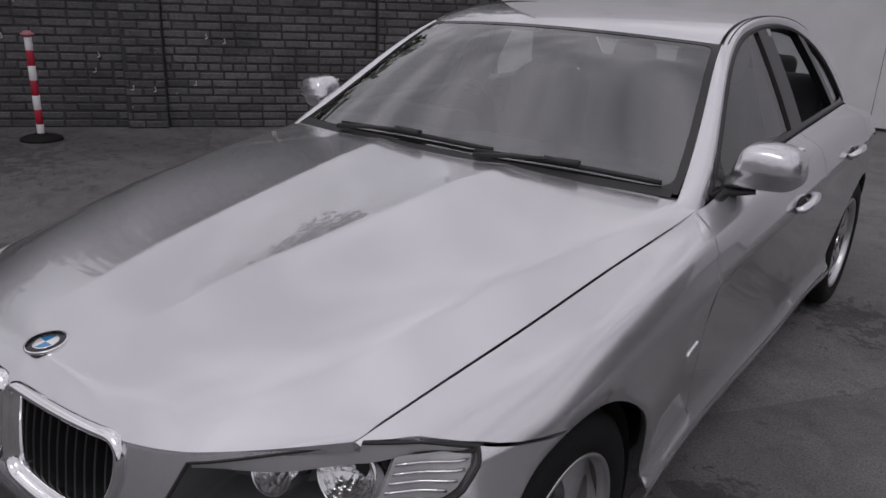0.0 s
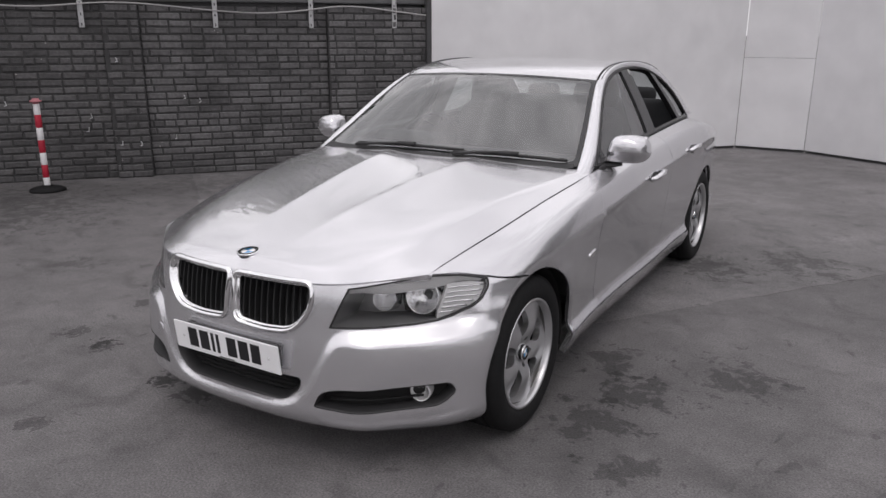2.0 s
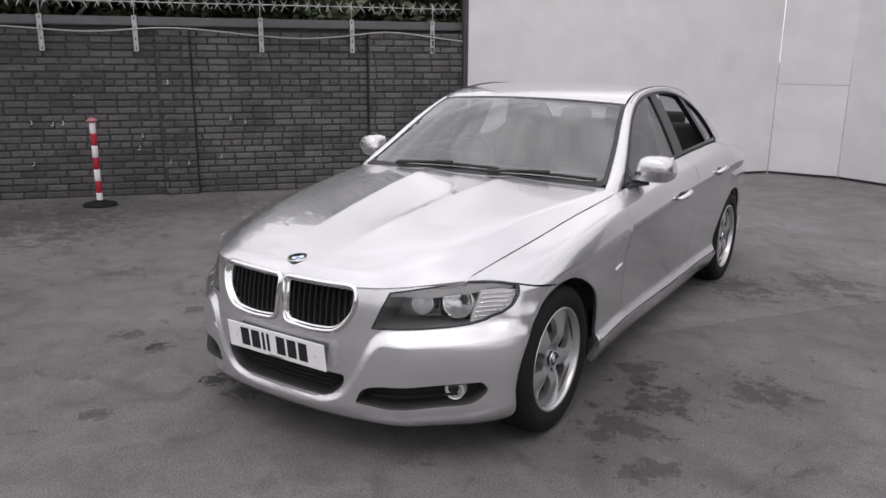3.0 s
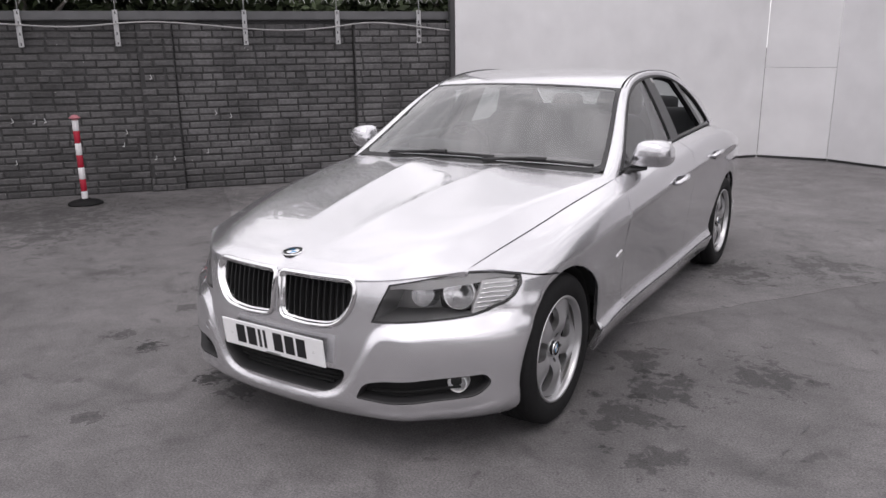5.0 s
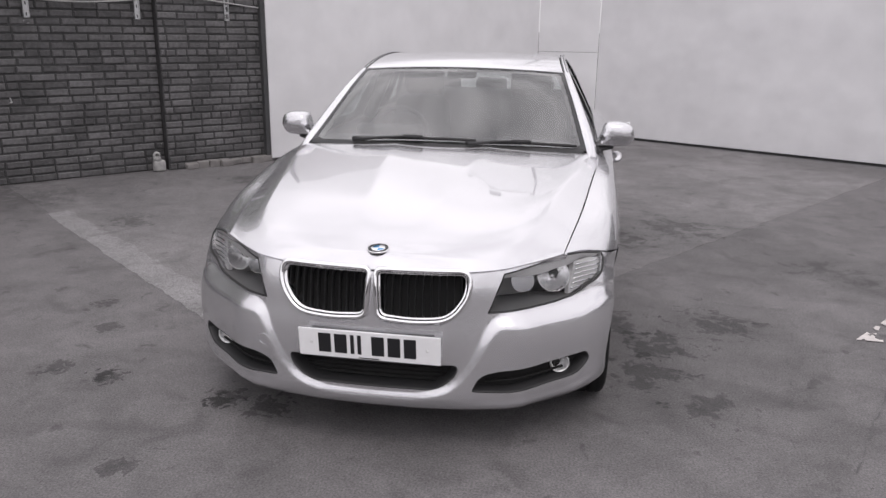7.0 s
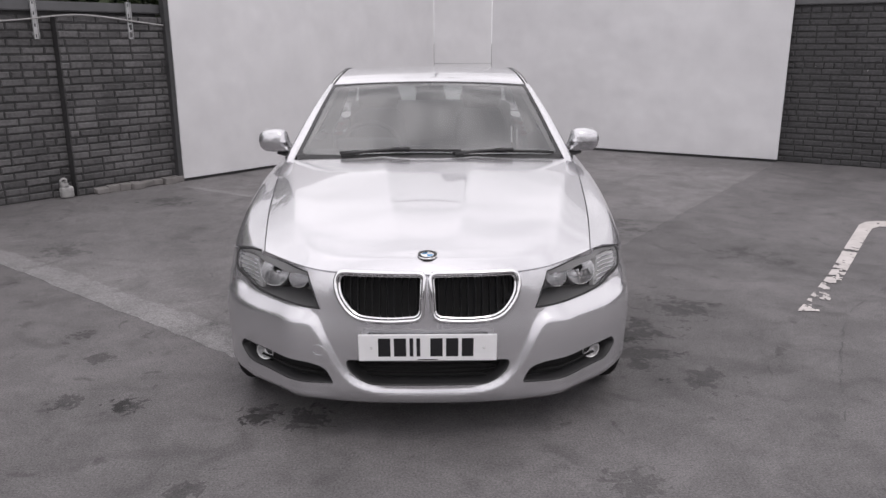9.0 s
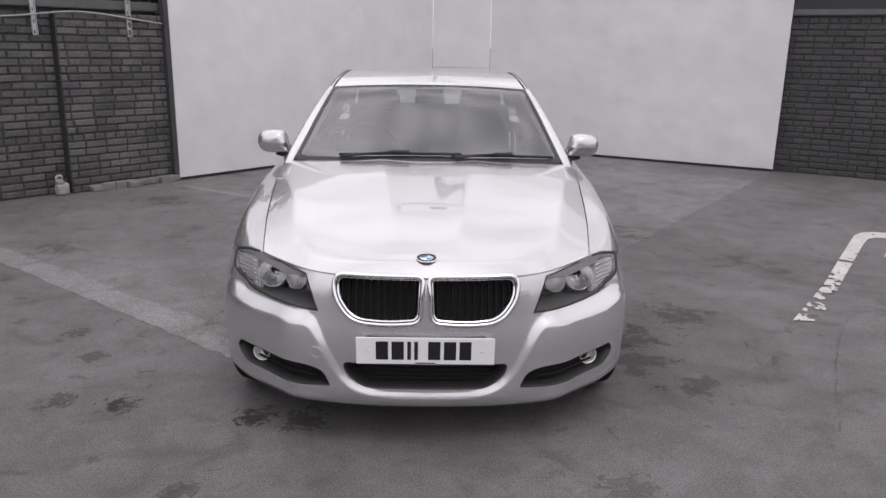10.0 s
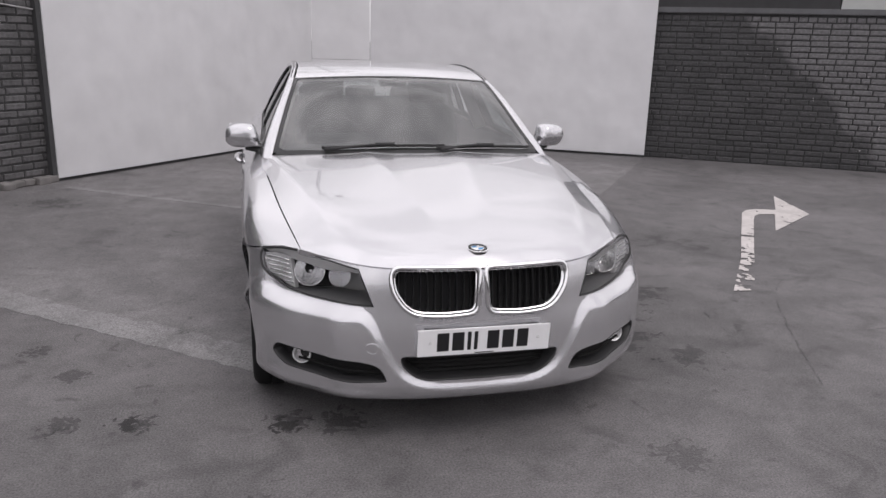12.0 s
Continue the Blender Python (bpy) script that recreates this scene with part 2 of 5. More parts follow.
def tube_bm(pts, r, seg=8, closed=False, flat=1.0, cap=True):
    """A tube along points; r may be one radius or one for each point."""
    bm = bmesh.new()
    pts = [Vector(p) for p in pts]
    rs = r if isinstance(r, (list, tuple)) else [r] * len(pts)
    rings = []
    n = len(pts)
    up = Vector((0, 0, 1))
    for i, p in enumerate(pts):
        d = (pts[(i + 1) % n] if closed or i < n - 1 else p) - (pts[i - 1] if closed or i else p)
        d.normalize()
        a = d.cross(up)
        if a.length < 0.05:
            a = d.cross(Vector((0, 1, 0)))
        a.normalize()
        b = a.cross(d)
        rings.append([bm.verts.new(p + (a * math.cos(w) + b * math.sin(w) * flat) * rs[i]) for w in (2 * math.pi * k / seg for k in range(seg))])
    for i in range(n if closed else n - 1):
        r1, r2 = rings[i], rings[(i + 1) % n]
        for k in range(seg):
            bm.faces.new((r1[k], r2[k], r2[(k + 1) % seg], r1[(k + 1) % seg])).smooth = True
    if not closed and cap:
        bm.faces.new(rings[0])
        bm.faces.new(rings[-1][::-1])
    bmesh.ops.recalc_face_normals(bm, faces=bm.faces[:])
    return bm


def lathe_bm(profile, seg=48, axis="x"):
    """A turned body from (radius, along) pairs round the x axis."""
    bm = bmesh.new()
    rings = []
    for r, a in profile:
        rings.append([bm.verts.new((a, r * math.cos(w), r * math.sin(w))) for w in (2 * math.pi * k / seg for k in range(seg))] if r > 1e-5 else [bm.verts.new((a, 0, 0))])
    for r1, r2 in zip(rings, rings[1:]):
        for k in range(seg):
            q = [r1[k % len(r1)], r1[(k + 1) % len(r1)], r2[(k + 1) % len(r2)], r2[k % len(r2)]]
            q = list(dict.fromkeys(q))
            if len(q) > 2:
                bm.faces.new(q).smooth = True
    bmesh.ops.recalc_face_normals(bm, faces=bm.faces[:])
    if axis == "z":
        bmesh.ops.rotate(bm, verts=bm.verts[:], matrix=Matrix.Rotation(radians(-90), 3, "Y"))
    return bm


def thing(name, label, category, group="", at=None, kind=""):
    ob = new(name)
    ob.empty_display_size = 0.1
    if at is not None:
        ob.matrix_world = at
    return tagged(ob, label, category, group, kind)


# ---- the yard ----


# oil stains, plus painted shade by the west wall: x, y, radius, darkness
STAINS_AND_SHADE = ((0.95, 0.78, 0.40, 0.56), (1.14, 0.52, 0.42, 0.52), (1.06, 0.18, 0.38, 0.54), (0.98, 2.6, 0.6, 0.6), (-1.62, -0.31, 0.12, 0.5), (-1.33, -0.36, 0.14, 0.45), (-2.75, 0.45, 0.4, 0.78), (-2.83, 2.25, 0.45, 0.7), (-2.65, 4.1, 0.5, 0.68), (-0.72, -0.45, 0.16, 0.5), (-0.52, -0.48, 0.18, 0.5), (-5.0, 1.0, 2.6, 0.66), (-4.2, 2.9, 1.2, 0.8), (1.5, 0.9, 0.5, 0.6), (1.3, -0.1, 0.3, 0.62), (0.75, -1.0, 0.2, 0.7), (1.5, 3.0, 0.7, 0.65), (2.4, 2.0, 0.5, 0.8), (-1.9, 0.49, 0.12, 0.55), (-1.67, 0.17, 0.13, 0.55), (-0.88, -1.03, 0.12, 0.55), (-0.75, -0.47, 0.11, 0.4), (-1.36, -0.35, 0.1, 0.4))


def tarmac_material(name, colour):
    m, n, l, b = nodes_of(name)
    co = n.new("ShaderNodeTexCoord")

    def noise_tex(scale, detail=4, dist=0.0):
        t = n.new("ShaderNodeTexNoise")
        t.inputs["Scale"].default_value, t.inputs["Detail"].default_value, t.inputs["Distortion"].default_value = scale, detail, dist
        l.new(co.outputs["Object"], t.inputs["Vector"])
        return t.outputs["Fac"]

    def rng(v, a, b2, c, d):
        r = n.new("ShaderNodeMapRange")
        for k, x in zip(("From Min", "From Max", "To Min", "To Max"), (a, b2, c, d)):
            r.inputs[k].default_value = x
        l.new(v, r.inputs["Value"])
        return r.outputs["Result"]

    def mul(a, c):
        t = n.new("ShaderNodeMath")
        t.operation = "MULTIPLY"
        l.new(a, t.inputs[0])
        l.new(c, t.inputs[1])
        return t.outputs[0]
    fine = mul(rng(noise_tex(120, 5), 0.3, 0.7, 0.62, 1.38), mul(rng(noise_tex(24, 6), 0.3, 0.7, 0.92, 1.08), rng(noise_tex(4.2, 6, 0.4), 0.32, 0.7, 0.86, 1.13)))
    broad = rng(noise_tex(0.55, 5, 0.6), 0.35, 0.68, 0.80, 1.18)
    blot = mul(rng(noise_tex(3.1, 8, 1.2), 0.56, 0.72, 1.0, 0.72), rng(noise_tex(1.3, 7, 2.0), 0.50, 0.72, 1.0, 0.80))
    spots = mul(rng(noise_tex(7.0, 6, 0.6), 0.66, 0.71, 1.0, 0.66), rng(noise_tex(19.0, 4, 0.3), 0.69, 0.73, 1.0, 0.70))
    k = mul(mul(fine, broad), mul(blot, spots))
    small, wide = noise_tex(24.0, 7, 0.8), noise_tex(8.0, 6, 0.6)
    both = n.new("ShaderNodeMath")
    both.operation = "MULTIPLY_ADD"
    both.inputs[1].default_value = 0.55
    l.new(small, both.inputs[0])
    l.new(rng(wide, 0.0, 1.0, -0.14, 0.56), both.inputs[2])
    coarse = both.outputs[0]
    for x, y, r, lo in STAINS_AND_SHADE:
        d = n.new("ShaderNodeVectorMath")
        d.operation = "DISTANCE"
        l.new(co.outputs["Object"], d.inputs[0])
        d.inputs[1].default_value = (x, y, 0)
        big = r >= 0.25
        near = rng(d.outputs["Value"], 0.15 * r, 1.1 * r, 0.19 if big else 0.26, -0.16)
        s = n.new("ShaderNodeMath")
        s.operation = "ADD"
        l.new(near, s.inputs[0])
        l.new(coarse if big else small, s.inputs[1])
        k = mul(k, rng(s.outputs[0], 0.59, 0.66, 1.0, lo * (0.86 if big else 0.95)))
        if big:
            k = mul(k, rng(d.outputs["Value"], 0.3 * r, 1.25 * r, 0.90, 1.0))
    v = n.new("ShaderNodeVectorMath")
    v.operation = "SCALE"
    v.inputs[0].default_value = colour
    l.new(k, v.inputs["Scale"])
    l.new(v.outputs["Vector"], b.inputs["Base Color"])
    b.inputs["Roughness"].default_value = 0.78
    bp = n.new("ShaderNodeBump")
    bp.inputs["Strength"].default_value, bp.inputs["Distance"].default_value = 0.75, 0.004
    l.new(noise_tex(110, 4), bp.inputs["Height"])
    l.new(bp.outputs["Normal"], b.inputs["Normal"])
    return m


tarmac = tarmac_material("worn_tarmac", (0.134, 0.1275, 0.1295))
tarmac_new = tarmac_material("paler_tarmac", (0.168, 0.161, 0.163))
ground_bm = bmesh.new()
bmesh.ops.create_grid(ground_bm, x_segments=40, y_segments=40, size=400)
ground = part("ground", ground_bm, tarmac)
tagged(ground, "grey worn tarmac yard with oil stains and painted shade", "tarmac", kind="structure")


def flat_sheet(poly, z, step, keep=None):
    """A thin level sheet on the ground, with its worn-away places left out."""
    me = sheet(lambda u, v: (np.asarray(u, float), np.asarray(v, float), np.full(np.shape(u), z)), poly, step=step, lip=0 if keep else z)
    if keep:
        bm = bmesh.new()
        bm.from_mesh(me)
        bmesh.ops.delete(bm, geom=[f for f in bm.faces if not keep(f.calc_center_median())], context="FACES")
        bm.to_mesh(me)
        bm.free()
    return me


def ragged(a, b, n, amp, seed):
    rnd = random.Random(seed)
    return [(a[0] + (b[0] - a[0]) * k / n + rnd.uniform(-amp, amp) * (0 < k), a[1] + (b[1] - a[1]) * k / n + rnd.uniform(-amp, amp) * (0 < k)) for k in range(n)]


patch_line = ragged((-4.72, 3.22), (-0.40, -0.28), 60, 0.012, 3) + ragged((-0.40, -0.28), (4.30, 6.17), 70, 0.012, 4) + [(4.45, 6.45), (0.9, 8.45), (0.05, 8.45), (-2.8, 5.2)]
tagged(part("pavement", flat_sheet(patch_line, 0.002, 0.3), tarmac_new), "paler relaid tarmac patch", "tarmac", kind="structure")
edge_mat = tarmac_material("pale_tarmac_seam", (0.212, 0.206, 0.208))
seam = ragged((-3.62, 2.30), (-0.42, -0.29), 60, 0.010, 5) + ragged((-0.27, -0.09), (-3.58, 2.50), 60, 0.025, 6)
tagged(part("trim", flat_sheet(seam, 0.004, 0.2), edge_mat), "pale sealed tarmac seam", "tarmac", kind="structure")
seam2 = ragged((-2.72, 4.86), (-0.5, 3.35), 30, 0.012, 8) + ragged((-0.46, 3.42), (-2.68, 4.93), 30, 0.012, 9)
tagged(part("trim", flat_sheet(seam2, 0.004, 0.2), edge_mat), "pale sealed tarmac seam", "tarmac", kind="structure")

# turn arrow
road_paint = simple("worn_white_road_paint", (0.52, 0.49, 0.475), 0.7, 0, 0.2, 25, 0.3)


def worn(lo, hi):
    def keep(c):
        wear = lo + (hi - lo) * min(max((c.y - 0.95) / 1.4, 0), 1)
        cut = abs((c.x - 3.17) * 0.56 + (c.y - 2.13) * 0.83) < 0.035
        return noise.noise(Vector((c.x * 14, c.y * 9, 3))) + 0.5 * noise.noise(Vector((c.x * 40, c.y * 25, 7))) > wear and not cut
    return keep


arrow = [(2.17, 0.80), (2.32, 0.79), (2.80, 1.48), (3.30, 2.20), (3.62, 2.66), (3.74, 2.82), (3.84, 2.89), (3.99, 2.86), (3.55, 2.25), (4.35, 2.83), (4.59, 3.70), (4.13, 3.04), (3.95, 3.10), (3.82, 3.07), (3.70, 2.96), (3.19, 2.22), (2.70, 1.50)]
tagged(part("painted_arrow", flat_sheet(arrow, 0.006, 0.022, worn(0.13, -0.55)), road_paint), "worn white right-turn arrow painted on tarmac", "road marking", kind="structure")
# a thin curved crack
crack_mat = simple("dark_crack_filler", (0.088, 0.087, 0.088), 0.8, 0, 0.3, 30)
for pts in (((1.72, -0.6), (1.95, -0.12), (2.22, 0.40), (2.52, 0.85), (3.0, 1.29)), ((1.64, -0.08), (1.69, 0.10), (1.72, 0.30), (1.76, 0.51))):
    line = []
    for k in range(41):
        t = k / 40 * (len(pts) - 1)
        i = min(int(t), len(pts) - 2)
        f = t - i
        line.append((pts[i][0] * (1 - f) + pts[i + 1][0] * f + random.uniform(-0.008, 0.008), pts[i][1] * (1 - f) + pts[i + 1][1] * f + random.uniform(-0.008, 0.008)))
    strip = line + [(x + 0.006 + random.uniform(-0.003, 0.003), y + random.uniform(-0.003, 0.003)) for x, y in reversed(line)]
    tagged(part("trim", flat_sheet(strip, 0.0045, 0.03, lambda c: noise.noise(c * 9) > 0.0), crack_mat), "thin dark crack in tarmac", "crack", kind="structure")

# ---- walls ----
WALL_P, WALL_D = Vector((-3.0, 5.3, 0)), Vector((-0.654, -0.757, 0)).normalized()
WALL_N = Vector((0.757, -0.654, 0)).normalized()
RIGHT_P, RIGHT_D = Vector((4.3, 6.76, 0)), Vector((0.855, -0.518, 0)).normalized()
RIGHT_N = Vector((-0.518, -0.855, 0)).normalized()


def slab(bm, a, b, z0, z1, back, front=0.0, nrm=None):
    """An upright slab along a to b, from back to front along nrm."""
    v = [bm.verts.new((p.x, p.y, z)) for z in (z0, z1) for p in (a + nrm * back, b + nrm * back, b + nrm * front, a + nrm * front)]
    for q in ((0, 3, 2, 1), (4, 5, 6, 7), (0, 1, 5, 4), (1, 2, 6, 5), (2, 3, 7, 6), (3, 0, 4, 7)):
        bm.faces.new([v[i] for i in q])
    bmesh.ops.recalc_face_normals(bm, faces=bm.faces[:])


def brick_material(name, dark, pale, split):
    """Painted brick; the paint is worn to a paler grey past a slanting line where split is given."""
    m, n, l, b = nodes_of(name)
    geo, info = n.new("ShaderNodeNewGeometry"), n.new("ShaderNodeObjectInfo")
    t1, t2 = n.new("ShaderNodeTexNoise"), n.new("ShaderNodeTexNoise")
    t1.inputs["Scale"].default_value, t1.inputs["Detail"].default_value = 30, 8
    t2.inputs["Scale"].default_value, t2.inputs["Detail"].default_value = 2.2, 5
    for t in (t1, t2):
        l.new(geo.outputs["Position"], t.inputs["Vector"])
    isl = n.new("ShaderNodeMath")
    isl.operation = "ADD"
    l.new(info.outputs["Random"], isl.inputs[0])
    l.new(geo.outputs["Random Per Island"], isl.inputs[1])
    fr = n.new("ShaderNodeMath")
    fr.operation = "FRACT"
    l.new(isl.outputs[0], fr.inputs[0])
    mix = n.new("ShaderNodeMix")
    mix.data_type = "RGBA"
    mix.inputs[6].default_value, mix.inputs[7].default_value = (*dark, 1), (*pale, 1)
    sm = n.new("ShaderNodeMath")
    sm.operation = "MULTIPLY_ADD"
    sm.inputs[1].default_value, sm.inputs[2].default_value = 0.62, 0.0
    l.new(fr.outputs[0], sm.inputs[0])
    rg = n.new("ShaderNodeMapRange")
    rg.inputs["From Min"].default_value, rg.inputs["From Max"].default_value = 0.38, 0.62
    l.new(t2.outputs["Fac"], rg.inputs["Value"])
    ad = n.new("ShaderNodeMath")
    ad.operation = "MULTIPLY_ADD"
    ad.inputs[1].default_value = 0.42
    l.new(rg.outputs["Result"], ad.inputs[0])
    l.new(sm.outputs[0], ad.inputs[2])
    fac = ad.outputs[0]
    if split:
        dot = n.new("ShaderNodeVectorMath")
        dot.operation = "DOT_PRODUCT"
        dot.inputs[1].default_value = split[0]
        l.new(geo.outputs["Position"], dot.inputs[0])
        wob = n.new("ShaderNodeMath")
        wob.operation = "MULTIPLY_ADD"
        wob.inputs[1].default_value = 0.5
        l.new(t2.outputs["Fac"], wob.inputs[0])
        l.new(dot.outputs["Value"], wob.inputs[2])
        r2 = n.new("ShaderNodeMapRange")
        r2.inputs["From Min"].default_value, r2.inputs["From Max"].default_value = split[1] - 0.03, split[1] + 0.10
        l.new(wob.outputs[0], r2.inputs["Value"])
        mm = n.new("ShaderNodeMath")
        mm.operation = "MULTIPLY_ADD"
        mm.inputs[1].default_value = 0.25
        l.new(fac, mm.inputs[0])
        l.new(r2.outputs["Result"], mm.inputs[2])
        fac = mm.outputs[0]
    l.new(fac, mix.inputs[0])
    gr = n.new("ShaderNodeMapRange")
    gr.inputs["To Min"].default_value, gr.inputs["To Max"].default_value = 0.35, 1.65
    l.new(t1.outputs["Fac"], gr.inputs["Value"])
    chip, chr_, cm = n.new("ShaderNodeTexNoise"), n.new("ShaderNodeMapRange"), n.new("ShaderNodeMix")
    chip.inputs["Scale"].default_value, chip.inputs["Detail"].default_value, chip.inputs["Distortion"].default_value = 12, 3, 1.5
    l.new(geo.outputs["Position"], chip.inputs["Vector"])
    chr_.inputs["From Min"].default_value, chr_.inputs["From Max"].default_value = 0.745, 0.755
    l.new(chip.outputs["Fac"], chr_.inputs["Value"])
    cm.data_type = "RGBA"
    cm.inputs[7].default_value = (0.45, 0.44, 0.43, 1)
    l.new(chr_.outputs["Result"], cm.inputs[0])
    l.new(mix.outputs[2], cm.inputs[6])
    sc = n.new("ShaderNodeVectorMath")
    sc.operation = "SCALE"
    l.new(cm.outputs[2], sc.inputs[0])
    l.new(gr.outputs["Result"], sc.inputs["Scale"])
    l.new(sc.outputs["Vector"], b.inputs["Base Color"])
    b.inputs["Roughness"].default_value = 0.62
    bp = n.new("ShaderNodeBump")
    bp.inputs["Strength"].default_value, bp.inputs["Distance"].default_value = 0.8, 0.008
    l.new(t1.outputs["Fac"], bp.inputs["Height"])
    l.new(bp.outputs["Normal"], b.inputs["Normal"])
    return m


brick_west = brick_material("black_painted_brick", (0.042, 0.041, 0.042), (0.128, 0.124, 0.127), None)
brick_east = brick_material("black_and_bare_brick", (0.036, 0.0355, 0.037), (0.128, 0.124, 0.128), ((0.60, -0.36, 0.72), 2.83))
# same painted brick, darkened to put dimmer light into the far stretch
brick_shade = brick_material("dimmed_black_painted_brick", (0.034, 0.033, 0.034), (0.096, 0.093, 0.095), None)
joint_mat = simple("black_painted_mortar", (0.036, 0.0355, 0.0365), 0.8, 0, 0.3, 20, 0.5)
coping_mat = simple("grey_painted_coping", (0.10, 0.10, 0.105), 0.55, 0, 0.2, 8, 0.3)
board_mat = simple("white_painted_sheeting", (0.66, 0.656, 0.67), 0.5, 0, 0.10, 2.6, 1.0, 0, 1.5)
board_edge = simple("dark_board_edge", (0.05, 0.05, 0.052), 0.7, 0, 0.2, 20)
galv = simple("galvanised_steel", (0.52, 0.52, 0.53), 0.45, 0.6, 0.15, 30)

bm = bmesh.new()
slab(bm, WALL_P, WALL_P + WALL_D * 14, -0.1, 1.835, -0.22, -0.006, WALL_N)
slab(bm, WALL_P - WALL_D * 0.2, WALL_P + WALL_D * 1.13, -0.1, 1.80, -0.02, 0.094, WALL_N)
slab(bm, WALL_P + WALL_D * 3.10, WALL_P + WALL_D * 3.46, -0.1, 1.80, -0.02, 0.054, WALL_N)
wall_west = tagged(part("wall_west", bm, joint_mat), "black painted brick yard wall with piers", "wall", kind="structure")
bm = bmesh.new()
slab(bm, RIGHT_P, RIGHT_P + RIGHT_D * 14, -0.1, 1.975, -0.22, -0.006, RIGHT_N)
wall_east = tagged(part("wall_east", bm, joint_mat), "black and grey weathered brick yard wall", "wall", kind="structure")
bm = bmesh.new()
slab(bm, WALL_P - WALL_D * 0.3, WALL_P + WALL_D * 14, 1.835, 1.93, -0.26, 0.045, WALL_N)
bmesh.ops.bevel(bm, geom=bm.edges[:], offset=0.01, segments=2, affect="EDGES")
tagged(part("trim", bm, coping_mat), "grey painted concrete wall coping", "coping", kind="structure")
bm = bmesh.new()
slab(bm, RIGHT_P - RIGHT_D * 0.2, RIGHT_P + RIGHT_D * 14, 1.975, 2.05, -0.26, 0.035, RIGHT_N)
bmesh.ops.bevel(bm, geom=bm.edges[:], offset=0.01, segments=2, affect="EDGES")
tagged(part("trim", bm, coping_mat), "grey painted concrete wall coping", "coping", kind="structure")
# added wall, out of view, closes the yard's south side for reflections
bm = bmesh.new()
slab(bm, Vector((-14, -16, 0)), Vector((16, -16, 0)), -0.1, 2.0, -0.2, 0.0, Vector((0, 1, 0)))
tagged(part("wall_south", bm, brick_west), "unseen dark brick wall added to close the yard", "wall", kind="structure")

# white folded screen behind the car
B0, B1, B2, B3 = Vector((-2.83, 5.22, 0)), Vector((0.03, 8.52, 0)), Vector((0.90, 8.52, 0)), Vector((4.52, 6.49, 0))


def screen(a, b, z0, z1, step_back=0.0):
    d = (b - a).normalized()
    nrm = Vector((d.y, -d.x, 0))
    bm = bmesh.new()
    slab(bm, a + d * 0.004, b - d * 0.004, z0, z1, -0.06 - step_back, -step_back, nrm)
    bmesh.ops.bevel(bm, geom=bm.edges[:], offset=0.003, segments=2, affect="EDGES")
    tagged(part("backdrop", bm, board_mat), "tall white painted sheet screen", "screen", kind="structure")


screen(B0, B1, 0.035, 3.5)
screen(B1, B2, 0.035, 1.208)
screen(B1, B2, 1.214, 3.5, 0.004)
screen(B2, B3, 0.035, 3.5)
# dark strip fills the gap under the screen in place of its shadow
for a, b in ((B0, B1), (B1, B2), (B2, B3)):
    bm = bmesh.new()
    d = (b - a).normalized()
    slab(bm, a, b, 0.0, 0.036, -0.055, -0.03, Vector((d.y, -d.x, 0)))
    tagged(part("baseboard", bm, board_edge), "dark strip for the shaded gap under white screen", "foot rail", kind="structure")
bm = bmesh.new()
d = (B1 - B0).normalized()
slab(bm, B0 - d * 0.05, B0 + d * 0.003, 0.0, 3.5, -0.10, -0.012, Vector((d.y, -d.x, 0)))
tagged(part("trim", bm, board_edge), "dark timber edge post of the white screen", "post", kind="structure")

# dark shed and pale cladding behind the east wall
bm = bmesh.new()
slab(bm, RIGHT_P + RIGHT_D * -0.5, RIGHT_P + RIGHT_D * 2.9, 0.0, 2.9, -3.0, -2.2, RIGHT_N)
tagged(part("shed", bm, simple("dark_shed_boards", (0.035, 0.034, 0.036), 0.7, 0, 0.2, 10, 0.3)), "dark boarded shed behind the brick wall", "shed")
bm = bmesh.new()
slab(bm, RIGHT_P + RIGHT_D * 2.92, RIGHT_P + RIGHT_D * 9.0, 0.0, 2.9, -3.0, -2.2, RIGHT_N)
tagged(part("container", bm, simple("pale_grey_cladding", (0.45, 0.46, 0.45), 0.6, 0, 0.08, 6, 0.2)), "pale grey clad container behind the brick wall", "container")

# floodlight mast behind the white screen
mast_mat = simple("weathered_grey_mast_steel", (0.16, 0.16, 0.165), 0.5, 0.5, 0.15, 10)
mast = thing("floodlight_mast", "grey steel mast with three floodlights behind screen", "floodlight", "", pose(0.12, 12.0, 0.0))
part("pole", tube_bm([(0, 0, 0), (0, 0, 4), (0, 0, 7.1)], [0.06, 0.05, 0.04], 14), mast_mat, mast)
part("foot_plate", box_bm(0.4, 0.4, 0.03, 0.005, 1, pose(0, 0, 0.015)), mast_mat, mast)
part("crossbar", box_bm(1.7, 0.05, 0.04, 0.01, 1, pose(-0.15, 0, 7.1)), mast_mat, mast)
for x in (-0.92, 0.0, 0.55):
    lampb = part("floodlight", box_bm(0.22, 0.14, 0.22, 0.03, 2, pose(x, -0.06, 7.32, 25, 0, 0)), black_matt, mast, "black floodlight housing")
    part("lens", box_bm(0.18, 0.01, 0.18, 0.004, 1, pose(x, -0.125, 7.29, 25, 0, 0)), lamp_grey, lampb)

# ---- things along the west wall ----


def on_west(along, z, out=0.0):
    p = WALL_P + WALL_D * along + WALL_N * out
    return Vector((p.x, p.y, z))


